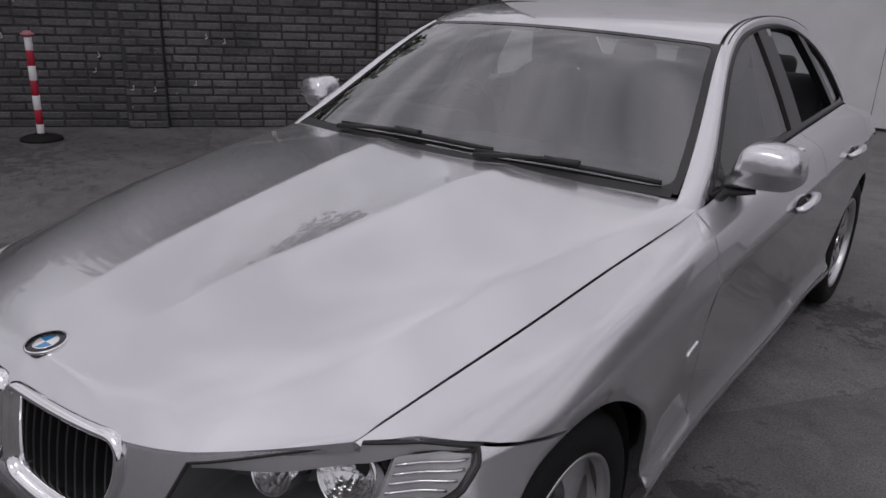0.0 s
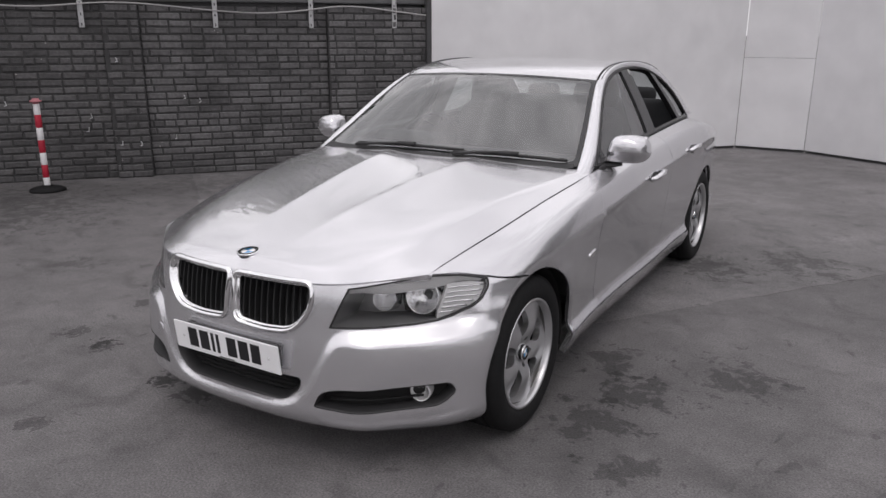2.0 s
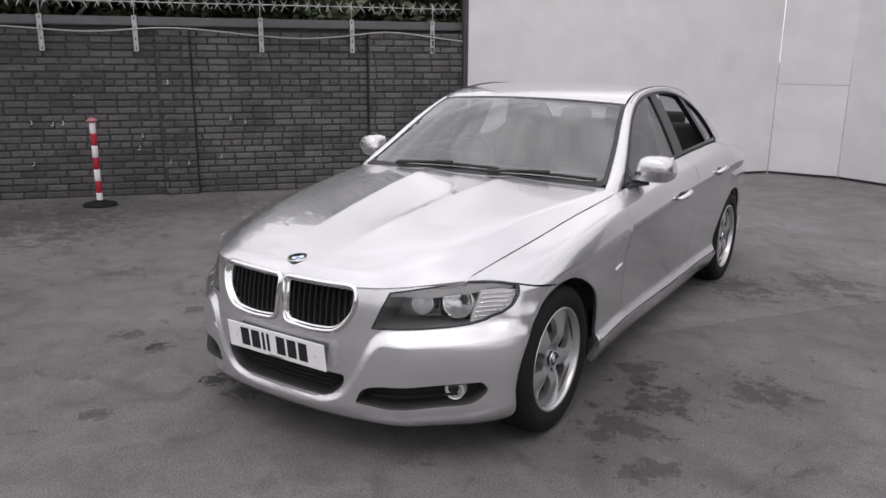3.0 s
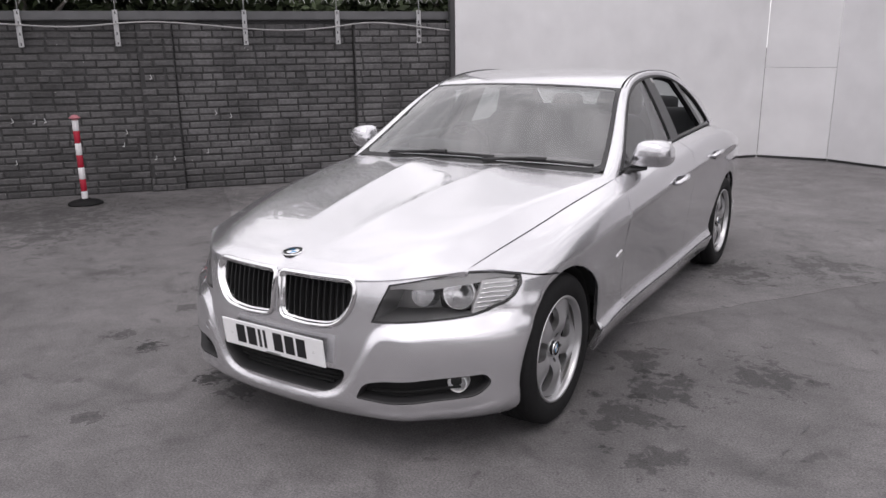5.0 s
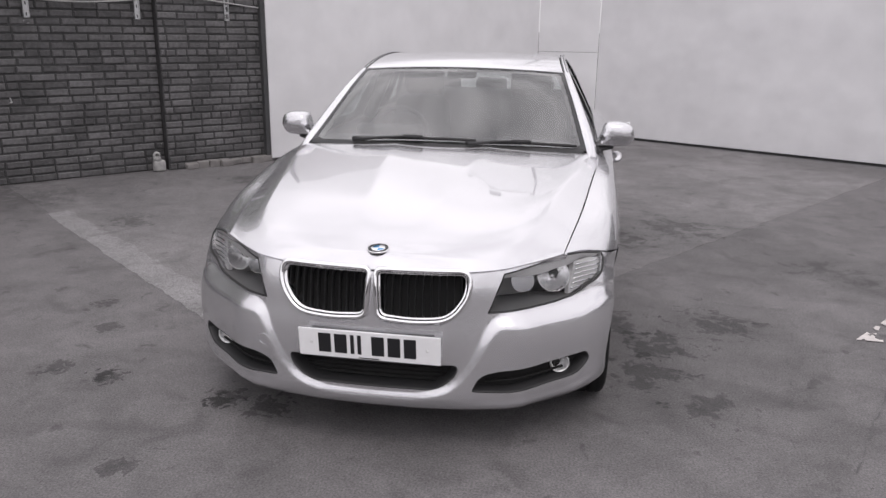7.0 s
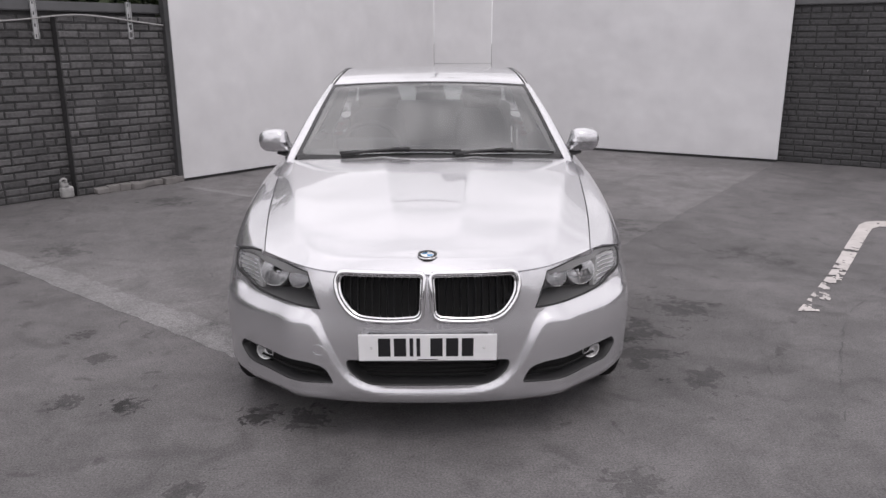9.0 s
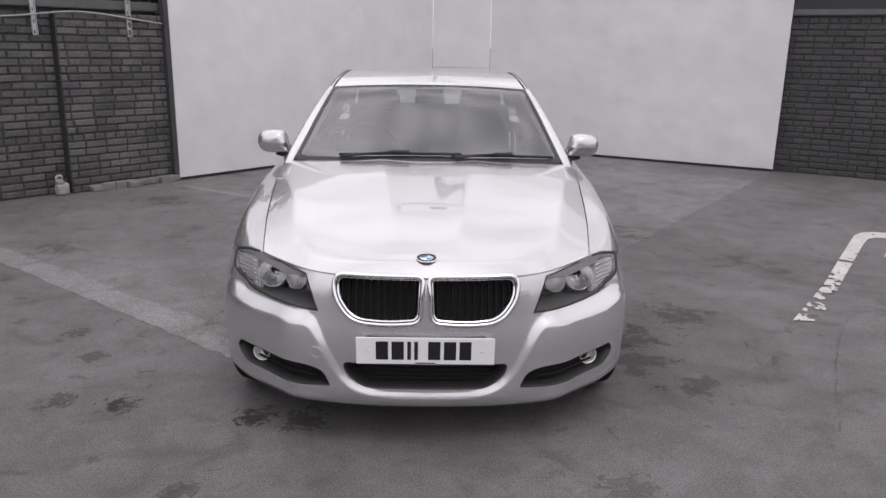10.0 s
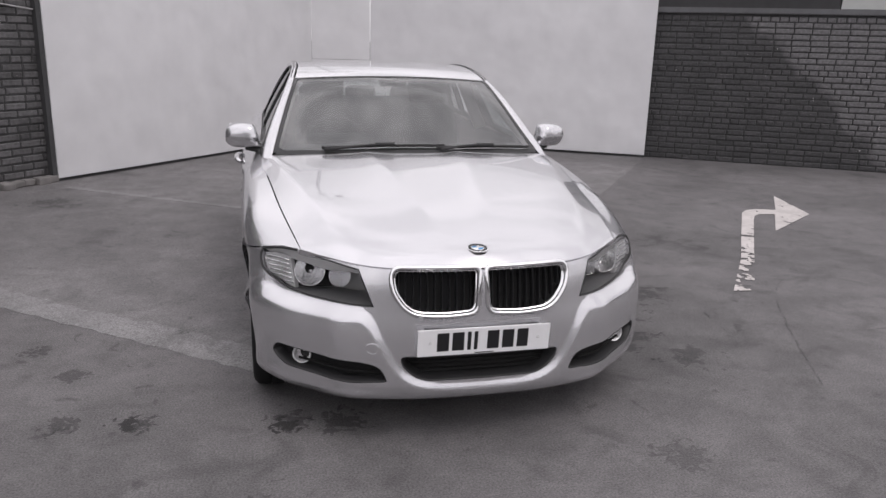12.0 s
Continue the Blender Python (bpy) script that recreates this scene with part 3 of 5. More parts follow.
WEST_ROT = Matrix(((WALL_D.x, WALL_N.x, 0, 0), (WALL_D.y, WALL_N.y, 0, 0), (0, 0, 1, 0), (0, 0, 0, 1)))
spike_mat = simple("pale_spike_plastic", (0.42, 0.42, 0.41), 0.5, 0.2, 0.15, 40)
for along, out in ((0.37, 0.094), (1.31, 0.0), (2.33, 0.0), (3.64, 0.0), (4.56, 0.0), (5.6, 0.0)):
    br = thing("wall_bracket", "galvanised steel bracket on the brick wall", "bracket", "brackets along the wall", Matrix.Translation(on_west(along, 1.57, out)) @ WEST_ROT)
    f = max(0.055, 0.06 - out)
    part("strip", box_bm(0.05, 0.006, 0.37, 0.002, 1, pose(0, f if out < 0.05 else 0.006, 0.185)), galv, br)
    for dx in (-0.022, 0.022):
        part("flange", box_bm(0.006, 0.02, 0.37, 0.002, 1, pose(dx, (f if out < 0.05 else 0.006) + 0.012, 0.185)), galv, br)
    for z in (0.03, 0.13, 0.24, 0.34):
        part("slot", box_bm(0.012, 0.004, 0.03, 0.002, 1, pose(0, (f if out < 0.05 else 0.006) + 0.0035, z)), board_edge, br)
    if out < 0.05:
        part("standoff", box_bm(0.03, f, 0.03, 0.003, 1, pose(0, f / 2, 0.05)), galv, br)
    part("rod", tube_bm([(0, f * 0.5, 0.34), (0, f * 0.5, 0.56)], 0.005, 6), galv, br)
rail_ob = thing("spiked_rail", "row of pale anti-climb spikes on a rod", "spikes", "", Matrix.Translation(on_west(0.0, 2.08, 0.03)) @ WEST_ROT)
part("rod", tube_bm([(0.0, 0, 0), (7.0, 0, 0)], 0.006, 6), galv, rail_ob)
sp = bmesh.new()
bmesh.ops.create_icosphere(sp, subdivisions=1, radius=0.012)
for k in range(6):
    want = Vector((0.45 if k % 2 else -0.45, math.cos(radians(60 * k)), math.sin(radians(60 * k)))).normalized()
    face = max((f for f in sp.faces if f.calc_center_median().length < 0.02), key=lambda f: f.normal.dot(want))
    tip = bmesh.ops.extrude_discrete_faces(sp, faces=[face])["faces"][0]
    mid = tip.calc_center_median()
    for v in tip.verts:
        v.co = want * 0.085 + (v.co - mid) * 0.22
bmesh.ops.recalc_face_normals(sp, faces=sp.faces[:])
sp_me = bpy.data.meshes.new("spike")
sp.to_mesh(sp_me)
sp.free()
rnd = random.Random(11)
for k in range(56):
    s = part("spike", sp_me, spike_mat, rail_ob)
    s.matrix_local = pose(0.1 + 0.122 * k + rnd.uniform(-0.01, 0.01), 0, 0, rnd.uniform(0, 120), 0, rnd.uniform(-15, 15))
cable_pts = []
stops = ((-0.25, 1.69), (0.37, 1.755), (1.0, 1.80), (1.31, 1.765), (1.9, 1.725), (2.33, 1.745), (2.95, 1.80), (3.4, 1.815), (3.64, 1.80), (4.1, 1.77), (4.56, 1.79), (5.2, 1.82), (6.2, 1.80), (8.0, 1.79))
cz = spl(*stops)
for a in np.linspace(-0.2, 8.0, 120):
    out = 0.125 if a < 1.08 else 0.085
    cable_pts.append(on_west(float(a), float(cz(a)), 0.125 - 0.035 * float(smooth((a - 0.9) / 0.4))))
tagged(part("cable", tube_bm(cable_pts, 0.0085, 6), simple("pale_grey_cable", (0.36, 0.35, 0.35), 0.6, 0, 0.1, 30)), "pale grey cable sagging along the wall", "cable")

# pale clips on the bricks
for along, z in ((4.76, 0.83), (4.55, 0.81), (4.45, 0.82), (3.35, 1.25), (3.7, 0.53), (3.38, 0.38), (3.19, 0.37), (2.71, 0.85), (2.55, 0.81), (4.78, 0.39), (2.83, 0.42), (3.66, 0.67)):
    out = 0.06 if 3.10 < along < 3.46 else 0.0
    clip = thing("wall_clip", "small pale metal clip fixed on the brick wall", "clip", "clips along the wall", Matrix.Translation(on_west(along, z, out)) @ WEST_ROT @ pose(0, 0, 0, 0, 18 * math.sin(along * 40), 0))
    part("shank", box_bm(0.008, 0.02, 0.045, 0.002, 1, pose(0, 0.008, 0)), galv, clip)
    part("hook", box_bm(0.026, 0.006, 0.009, 0.002, 1, pose(0.010, 0.018, -0.020)), galv, clip)

# red and white post on a rubber foot
POST = pose(-5.25, 1.85, 0.0)
post = thing("marker_post", "red and white striped post on black rubber base", "post", "", POST)
red_paint = simple("red_post_paint", (0.36, 0.008, 0.028), 0.5, 0, 0.15, 25)
white_paint = simple("white_post_paint", (0.70, 0.69, 0.70), 0.5, 0, 0.1, 25)
pink = simple("faded_red_plastic", (0.38, 0.14, 0.16), 0.6, 0, 0.15, 25)
part("base", lathe_bm([(0.0, 0.06), (0.05, 0.058), (0.06, 0.045), (0.13, 0.035), (0.165, 0.02), (0.17, 0.0), (0.0, 0.0)], 32, "z"), rubber, post, "black rubber base")
z = 0.05
for k in range(7):
    h = (0.085, 0.125, 0.12, 0.125, 0.12, 0.125, 0.105)[k]
    part("band", lathe_bm([(0.0, z), (0.029, z), (0.030, z + 0.002), (0.030, z + h - 0.002), (0.029, z + h), (0.0, z + h)], 24, "z"), red_paint if k % 2 else white_paint, post, "red band" if k % 2 else "white band")
    z += h
part("cap", lathe_bm([(0.0, z + 0.055), (0.03, z + 0.05), (0.035, z + 0.035), (0.052, z + 0.032), (0.054, z + 0.018), (0.03, z + 0.012), (0.030, z)], 24, "z"), pink, post, "faded red cap")

# plastic canister by the wall
can_mat = simple("dirty_white_plastic", (0.36, 0.355, 0.35), 0.5, 0, 0.35, 14, 0.2)
can = thing("canister", "dirty white plastic canister standing by the wall", "canister", "", Matrix.Translation(on_west(1.235, 0, 0.10)) @ WEST_ROT @ Matrix.Scale(0.84, 4))
part("body", box_bm(0.15, 0.11, 0.15, 0.035, 4, pose(0, 0, 0.075)), can_mat, can)
part("neck", tube_bm([(0.02, 0, 0.14), (0.025, 0, 0.18), (0.025, 0, 0.20)], [0.055, 0.045, 0.04], 16), can_mat, can)
part("handle", tube_bm([(0.025 + 0.034 * math.cos(w), 0, 0.205 + 0.034 * math.sin(w)) for w in (2 * math.pi * k / 20 for k in range(20))], 0.016, 8, True), can_mat, can)

# broken concrete ledge at the wall's foot
rnd = random.Random(21)
conc = simple("broken_concrete", (0.20, 0.19, 0.185), 0.85, 0, 0.3, 12, 0.5)
led = thing("concrete_ledge", "broken pale concrete ledge at the wall foot", "ledge", "", Matrix.Translation(on_west(0.0, 0, 0.094)) @ WEST_ROT)
for k in range(8):
    a = -0.06 + 0.128 * k
    w = rnd.uniform(0.07, 0.14)
    bm = box_bm(0.126, w, rnd.uniform(0.05, 0.085), 0.012, 2, pose(a + 0.06, w / 2, 0.034, rnd.uniform(-5, 5), rnd.uniform(-4, 4), rnd.uniform(-6, 6)))
    part("chunk", bm, conc, led)

# foliage behind the west wall; last three trees added overhanging it to block sky light
leaf_mat = simple("dark_green_leaves", (0.055, 0.075, 0.035), 0.55, 0, 0.45, 3, 0.0)
bark = simple("grey_bark", (0.10, 0.09, 0.08), 0.85, 0, 0.3, 20, 0.5)
rnd = random.Random(31)
for along, back, hgt in ((0.0, -2.2, 3.3), (1.6, -2.3, 3.5), (3.3, -1.7, 3.7), (4.4, -2.5, 3.4), (5.7, -2.4, 3.5), (7.0, -2.4, 3.4), (4.8, -1.2, 3.8), (6.3, -0.9, 4.0), (7.9, -0.8, 4.1)):
    root = on_west(along, 0, back)
    tree = thing("tree", "leafy dark green tree behind the brick wall", "tree", "trees behind the wall", Matrix.Translation(root))
    part("trunk", tube_bm([(0, 0, 0), (0.05, 0.02, 0.9), (0.0, 0.05, 1.8), (0.05, 0, 2.7)], [0.13, 0.11, 0.08, 0.03], 10), bark, tree)
    for k in range(5):
        a = 2 * math.pi * k / 5 + rnd.uniform(-0.4, 0.4)
        z0 = rnd.uniform(1.2, 2.4)
        part("limb", tube_bm([(0.02, 0.02, z0), (0.5 * math.cos(a), 0.5 * math.sin(a), z0 + 0.5), (1.0 * math.cos(a), 1.0 * math.sin(a), z0 + 0.8)], [0.05, 0.035, 0.012], 7), bark, tree)
    pts, fcs = [], []
    blobs = [(rnd.gauss(0, 0.75), rnd.gauss(0, 0.75), rnd.uniform(1.7 if back < -1.9 else 2.75, hgt - 0.4), rnd.uniform(0.35, 0.7)) for _ in range(46)]
    for bx, by, bz, br_ in blobs:
        for _ in range(230):
            v = Vector((rnd.gauss(0, 1), rnd.gauss(0, 1), rnd.gauss(0, 1))).normalized() * br_ * rnd.uniform(0.55, 1.05)
            c = Vector((bx, by, bz)) + v
            a = Vector((rnd.gauss(0, 1), rnd.gauss(0, 1), rnd.gauss(0, 0.6))).normalized()
            b = a.cross(Vector((rnd.gauss(0, 1), rnd.gauss(0, 1), 1))).normalized()
            s = rnd.uniform(0.06, 0.115)
            i = len(pts)
            pts += [tuple(c - a * s), tuple(c + b * s * 0.45), tuple(c + a * s), tuple(c - b * s * 0.45)]
            fcs.append((i, i + 1, i + 2, i + 3))
    me = bpy.data.meshes.new("crown")
    me.from_pydata(pts, [], fcs)
    part("crown", me, leaf_mat, tree)

# ---- the car: its surfaces ----
car = thing("car", "silver four-door saloon car parked on tarmac", "car")

x_edge = spl((-0.44, 0.662), (-0.2, 0.70), (0.0, 0.727), (0.3, 0.758), (0.62, 0.788), (1.0, 0.795), (1.65, 0.778), (2.3, 0.765), (2.66, 0.745), (3.2, 0.68), (3.62, 0.60))
z_edge = spl((-0.44, 0.728), (-0.2, 0.775), (0.0, 0.808), (0.3, 0.855), (0.62, 0.895), (1.0, 0.932), (1.65, 0.967), (2.3, 0.985), (2.66, 0.982), (3.2, 0.925), (3.62, 0.875))
x_sho = spl((-0.44, 0.765), (-0.27, 0.824), (-0.12, 0.868), (0.0, 0.884), (0.3, 0.897), (0.62, 0.902), (1.5, 0.906), (2.3, 0.895), (2.76, 0.884), (3.2, 0.83), (3.62, 0.76))
z_sho = spl((-0.44, 0.672), (-0.27, 0.666), (-0.12, 0.666), (0.0, 0.675), (0.3, 0.705), (0.62, 0.738), (1.0, 0.768), (1.5, 0.80), (2.3, 0.825), (2.76, 0.835), (3.2, 0.81), (3.62, 0.78))
x_mid = spl((-0.44, 0.81), (-0.27, 0.860), (-0.12, 0.886), (0.0, 0.898), (0.3, 0.902), (0.62, 0.881), (1.5, 0.875), (2.3, 0.873), (2.76, 0.886), (3.2, 0.835), (3.62, 0.765))
ARCH_Z, ARCH_R = 0.312, 0.351
SK = (0.0, 0.10, 0.176, 0.19, 0.205, 0.36, 0.58, 0.64, 0.74)


def flare(y, z):
    """How far the skin rolls inwards towards the edge of a wheel arch."""
    out = 0.0
    for yc in (0.0, 2.76):
        r = np.hypot(np.asarray(y, float) - yc, np.asarray(z, float) - ARCH_Z)
        out = out + 0.005 * np.clip((ARCH_R + 0.020 - r) / 0.020, 0, 1.2) ** 1.7
    return out


def flank(y, s):
    """The body's side: y along the car, s down from the bonnet's edge or the window line."""
    y, s = np.asarray(y, float), np.asarray(s, float)
    x0, z0, x2, z2, x3 = x_edge(y), z_edge(y), x_sho(y), z_sho(y), x_mid(y)
    g1 = smooth((y - 0.2) / 0.5)
    g0 = smooth((y + 0.34) / 0.5) * (1 - 0.45 * smooth((y - 0.4) / 0.5))
    g2 = 1 - smooth((y + 0.25) / 0.35)
    x1, z1 = x0 * 0.38 + x2 * 0.62 + 0.012 * g0, z0 * 0.56 + z2 * 0.44 + 0.028 * g0
    kx = np.stack([x0, x1, x1 * 0.16 + x2 * 0.84 + 0.004 * (1 - g1), x2, x2 - 0.001 - 0.003 * g1 + 0.009 * g2, x3, x3 - 0.022, x3 + 0.003, x3 - 0.035], -1)
    zero = z2 * 0
    kz = np.stack([z0, z1, z1 * 0.16 + z2 * 0.84 + 0.004 * (1 - g1), z2, z2 - 0.015 - 0.012 * (1 - g1), zero + 0.56, zero + 0.335, zero + 0.285, zero + 0.185], -1)
    i = np.clip(np.searchsorted(SK, s) - 1, 0, 7)
    t0 = np.take(SK, i)
    h = np.take(SK, i + 1) - t0
    t = (s - t0) / h

    def mix(k):
        hs = np.diff(SK)
        d = np.diff(k, axis=-1) / hs
        w1, w2 = 2 * hs[1:] + hs[:-1], hs[1:] + 2 * hs[:-1]
        a, b = d[..., :-1], d[..., 1:]
        safe = np.where(a * b > 1e-9, a * b, 1.0)
        sl = np.zeros_like(k)
        sl[..., 1:-1] = np.where(a * b > 1e-9, (w1 + w2) * safe / np.where(a * b > 1e-9, w1 * b + w2 * a, 1.0), 0.0)
        sl[..., 0], sl[..., -1] = d[..., 0], d[..., -1]
        g = lambda a, j: np.take_along_axis(a, j[..., None], -1)[..., 0]
        p0, p1, m0, m1 = g(k, i), g(k, i + 1), g(sl, i) * h, g(sl, i + 1) * h
        return (2 * t ** 3 - 3 * t ** 2 + 1) * p0 + (t ** 3 - 2 * t ** 2 + t) * m0 + (3 * t ** 2 - 2 * t ** 3) * p1 + (t ** 3 - t ** 2) * m1
    px, pz = mix(kx), mix(kz)
    return px - flare(y, pz), y, pz


def s_at(y, z):
    """The s at which the flank has height z."""
    lo, hi = np.zeros_like(np.asarray(y, float)), np.full_like(np.asarray(y, float), 0.74)
    for _ in range(30):
        mid = (lo + hi) / 2
        up = flank(y, mid)[2] > z
        lo, hi = np.where(up, mid, lo), np.where(up, hi, mid)
    return (lo + hi) / 2


def fl(y, z):
    return (y, float(s_at(np.array([y]), np.array([z]))[0]))


PLAN_X = (0.0, 0.2, 0.344, 0.458, 0.56, 0.662, 0.745, 0.803, 0.84, 0.862, 0.872)
PLAN_Y = (-0.700, -0.693, -0.671, -0.625, -0.54, -0.44, -0.35, -0.265, -0.15, -0.02, 0.08)
PLAN_U = np.concatenate([[0], np.cumsum(np.hypot(np.diff(PLAN_X), np.diff(PLAN_Y)))])
_u = [-PLAN_U[2], -PLAN_U[1], *PLAN_U]
plan_x = spl(*zip(_u, [-PLAN_X[2], -PLAN_X[1], *PLAN_X]))
plan_y = spl(*zip(_u, [PLAN_Y[2], PLAN_Y[1], *PLAN_Y]))
lean = spl((0.12, -0.09), (0.155, -0.035), (0.185, 0.004), (0.225, 0.032), (0.28, 0.039), (0.38, 0.042), (0.48, 0.037), (0.55, 0.027), (0.62, 0.018), (0.70, 0.0), (0.74, -0.012))


def u_of(x):
    return float(np.interp(x, plan_x(np.linspace(0, PLAN_U[-1], 400)), np.linspace(0, PLAN_U[-1], 400)))


# outline of the proud lower part of the bumper, as (x, z)
PROUD = [(0.99, 0.62), (0.86, 0.606), (0.79, 0.577), (0.72, 0.559), (0.64, 0.551), (0.52, 0.551), (0.455, 0.550), (0.412, 0.530), (0.381, 0.470), (0.352, 0.405), (0.318, 0.340), (0.27, 0.288), (0.20, 0.260), (0.10, 0.252), (-0.2, 0.251), (-0.2, 0.05), (0.99, 0.05)]
PROUD_U = [(u_of(x) if 0 < x < 0.87 else -0.2 if x < 0 else PLAN_U[-1] + 0.1, z) for x, z in PROUD]
for _ in range(3):
    PROUD_U = [tuple(np.array(a) * (1 - k) + np.array(b) * k) for a, b in zip(PROUD_U, PROUD_U[1:] + PROUD_U[:1]) for k in (0.25, 0.75)]


def ramp(t, r=0.16):
    """A straight ramp from 0 to 1 with short rounded ends."""
    f = lambda q: np.where(q < -r, 0, np.where(q > r, q, (q + r) ** 2 / (4 * r)))
    return f(t) - f(t - 1)


def nose(u, z):
    """The front skin: u along its plan line from the middle, z up."""
    u, z = np.asarray(u, float), np.asarray(z, float)
    shp = u.shape
    u, z = u.ravel(), z.ravel()
    e = 1e-3
    x, y = plan_x(u), plan_y(u)
    tx, ty = plan_x(u + e) - plan_x(u - e), plan_y(u + e) - plan_y(u - e)
    ln = np.hypot(tx, ty)
    nx, ny = ty / ln, -tx / ln
    fade = 1 - 0.10 * smooth((x - 0.76) / 0.10)
    pts = np.stack([u, z], 1)
    d = edge_distance(PROUD_U, pts) * np.where(inside(PROUD_U, pts), 1, -1)
    wide = smooth((x - 0.40) / 0.12)
    step = ramp((d + 0.004) / (0.030 + 0.018 * wide + 0.05 * smooth((x - 0.78) / 0.07)))
    corner = smooth((x - 0.735) / 0.10)
    step = step * (1 - corner) + corner * 0.72 * smooth((0.715 - z) / 0.16)
    off = lean(z) * fade + (0.015 + 0.023 * wide) * step + 0.011 * smooth((x - 0.54) / 0.16) * smooth((0.60 - z) / 0.12)
    off = off + 0.009 * smooth((x - 0.30) / 0.15) * (1 - smooth((x - 0.68) / 0.10)) * ramp((0.232 + 0.05 * smooth((x - 0.62) / 0.25) - z) / 0.022)
    px, py = x + nx * off, y + ny * off
    px = px - 0.6 * flare(py, z) * smooth((px - 0.7) / 0.06)
    join = smooth((px - 0.745) / 0.08) * smooth((z - 0.50) / 0.15)
    on = join > 0
    if on.any():
        fx = flank(py[on], s_at(py[on], z[on]))[0]
        px[on] = px[on] * (1 - join[on]) + fx * join[on]
    return px.reshape(shp), py.reshape(shp), z.reshape(shp)


def z_front(x):
    """Height of the bonnet's front edge and the top of the lamps."""
    x = abs(x)
    return 0.70 + 0.028 * (x / 0.662) ** 2.6 if x < 0.662 else float(np.interp(x, (0.662, 0.74, 0.803, 0.84, 0.857), (0.728, 0.722, 0.698, 0.671, 0.657)))


z_mid = spl((-0.70, 0.700), (-0.675, 0.723), (-0.62, 0.750), (-0.4, 0.805), (0.0, 0.868), (0.3, 0.910), (0.64, 0.948))


# the bonnet's outer crease, from which its side falls to the wing
x_crease = spl((-0.65, 0.455), (-0.4, 0.533), (-0.2, 0.578), (0.0, 0.618), (0.2, 0.662), (0.4, 0.708), (0.72, 0.752))
z_crease = spl((-0.60, 0.708), (-0.5, 0.752), (-0.4, 0.786), (-0.2, 0.832), (0.0, 0.866), (0.2, 0.889), (0.4, 0.906), (0.72, 0.926))


def bonnet_surface(p, q):
    """p across (0.7 at the edge), q along (0 front, 1.35 rear)."""
    a, v = np.asarray(p, float) / 0.7, np.asarray(q, float) / 1.35
    aa = np.abs(a)
    ye = -0.44 + 1.19 * v
    x = a * x_edge(ye)
    ax = np.abs(x)
    yf = plan_y(np.interp(np.minimum(aa, 1.02) * 0.662, PLAN_X, PLAN_U))
    w = aa ** 2.2
    y = yf * (1 - v) + (0.66 * (1 - w) + 0.75 * w) * v
    yo = -0.585 + 1.29 * v
    xo, zo = x_crease(yo), z_crease(yo)
    zc, ze, xe = z_mid(-0.70 + 1.36 * v), z_edge(ye), x_edge(ye)

    def across(ax, zc, zo, ze, xo, xe):
        top = zc + (zo - zc) * (ax / xo) ** 2
        side = zo + (ze - zo) * (ax - xo) / (xe - xo)
        gap = top - side
        return (top + side - np.sqrt(gap * gap + 0.004 ** 2)) / 2
    z = across(ax, zc, zo, ze, xo, xe)
    lip = 0.70 + 0.028 * aa ** 2.6
    first = across(aa * 0.662, 0.70, float(z_crease(-0.585)), float(z_edge(-0.44)), float(x_crease(-0.585)), 0.662)
    z = z + (lip - first) * (1 - smooth(v / 0.10)) + (ze - across(xe, zc, zo, ze, xo, xe)) * aa ** 30 * smooth(v / 0.10)
    xr = 0.128 + 0.115 * (y + 0.4)
    d = np.sqrt((ax - xr) ** 2 + 0.007 ** 2)
    beyond, within = (ax - xr + d) / 2, (xr - ax + d) / 2
    hollow = 1 - np.clip(1 - within / xr, 0, 1) ** 2.6
    rise = smooth((v - 0.03) / 0.38) * (1 - 0.35 * smooth((v - 0.8) / 0.2))
    dome = 0.012 * np.exp(-beyond / 0.12) - 0.042 * xr * hollow
    return x, y, z + rise * dome


# bonnet
bon = [(-0.7, 0.0)] + [(0.7 * k / 20, 0.0) for k in range(-19, 21)] + [(0.7, 1.35 * k / 20) for k in range(1, 21)] + [(-0.7 * k / 20, 1.35) for k in range(-19, 21)] + [(-0.7, 1.35 * k / 20) for k in range(19, 0, -1)]
part("bonnet", sheet(bonnet_surface, bon, step=0.014, lip=0.02, gap=0.003), paint, car)

def nose_arch(z):
    """u at which the front skin meets the wheel arch at height z."""
    y = -math.sqrt(max(ARCH_R ** 2 - (z - ARCH_Z) ** 2, 0))
    us = np.linspace(0.6, PLAN_U[-1], 300)
    return float(np.interp(y, nose(us, np.full(300, z))[1], us))


def uz(pts):
    return [(u_of(x), z) for x, z in pts]


KIDNEY = rounded([(0.003, 0.713, 0.035), (0.350, 0.716, 0.045), (0.352, 0.625, 0.06), (0.285, 0.527, 0.06), (0.15, 0.517, 0.05), (0.013, 0.527, 0.045)], 8)
LAMP = uz([(0.404, 0.562), (0.43, 0.628), (0.46, 0.694), (0.55, 0.706), (0.61, 0.714), (0.662, 0.722), (0.74, 0.717), (0.800, 0.699), (0.795, 0.668), (0.778, 0.634), (0.752, 0.602), (0.72, 0.580), (0.68, 0.567), (0.62, 0.560), (0.55, 0.558), (0.48, 0.559)])
INTAKE = rounded([(-0.31, 0.372, 0.03), (0.31, 0.372, 0.03), (0.30, 0.325, 0.05), (0.235, 0.268, 0.06), (-0.235, 0.268, 0.06), (-0.30, 0.325, 0.05)], 6)
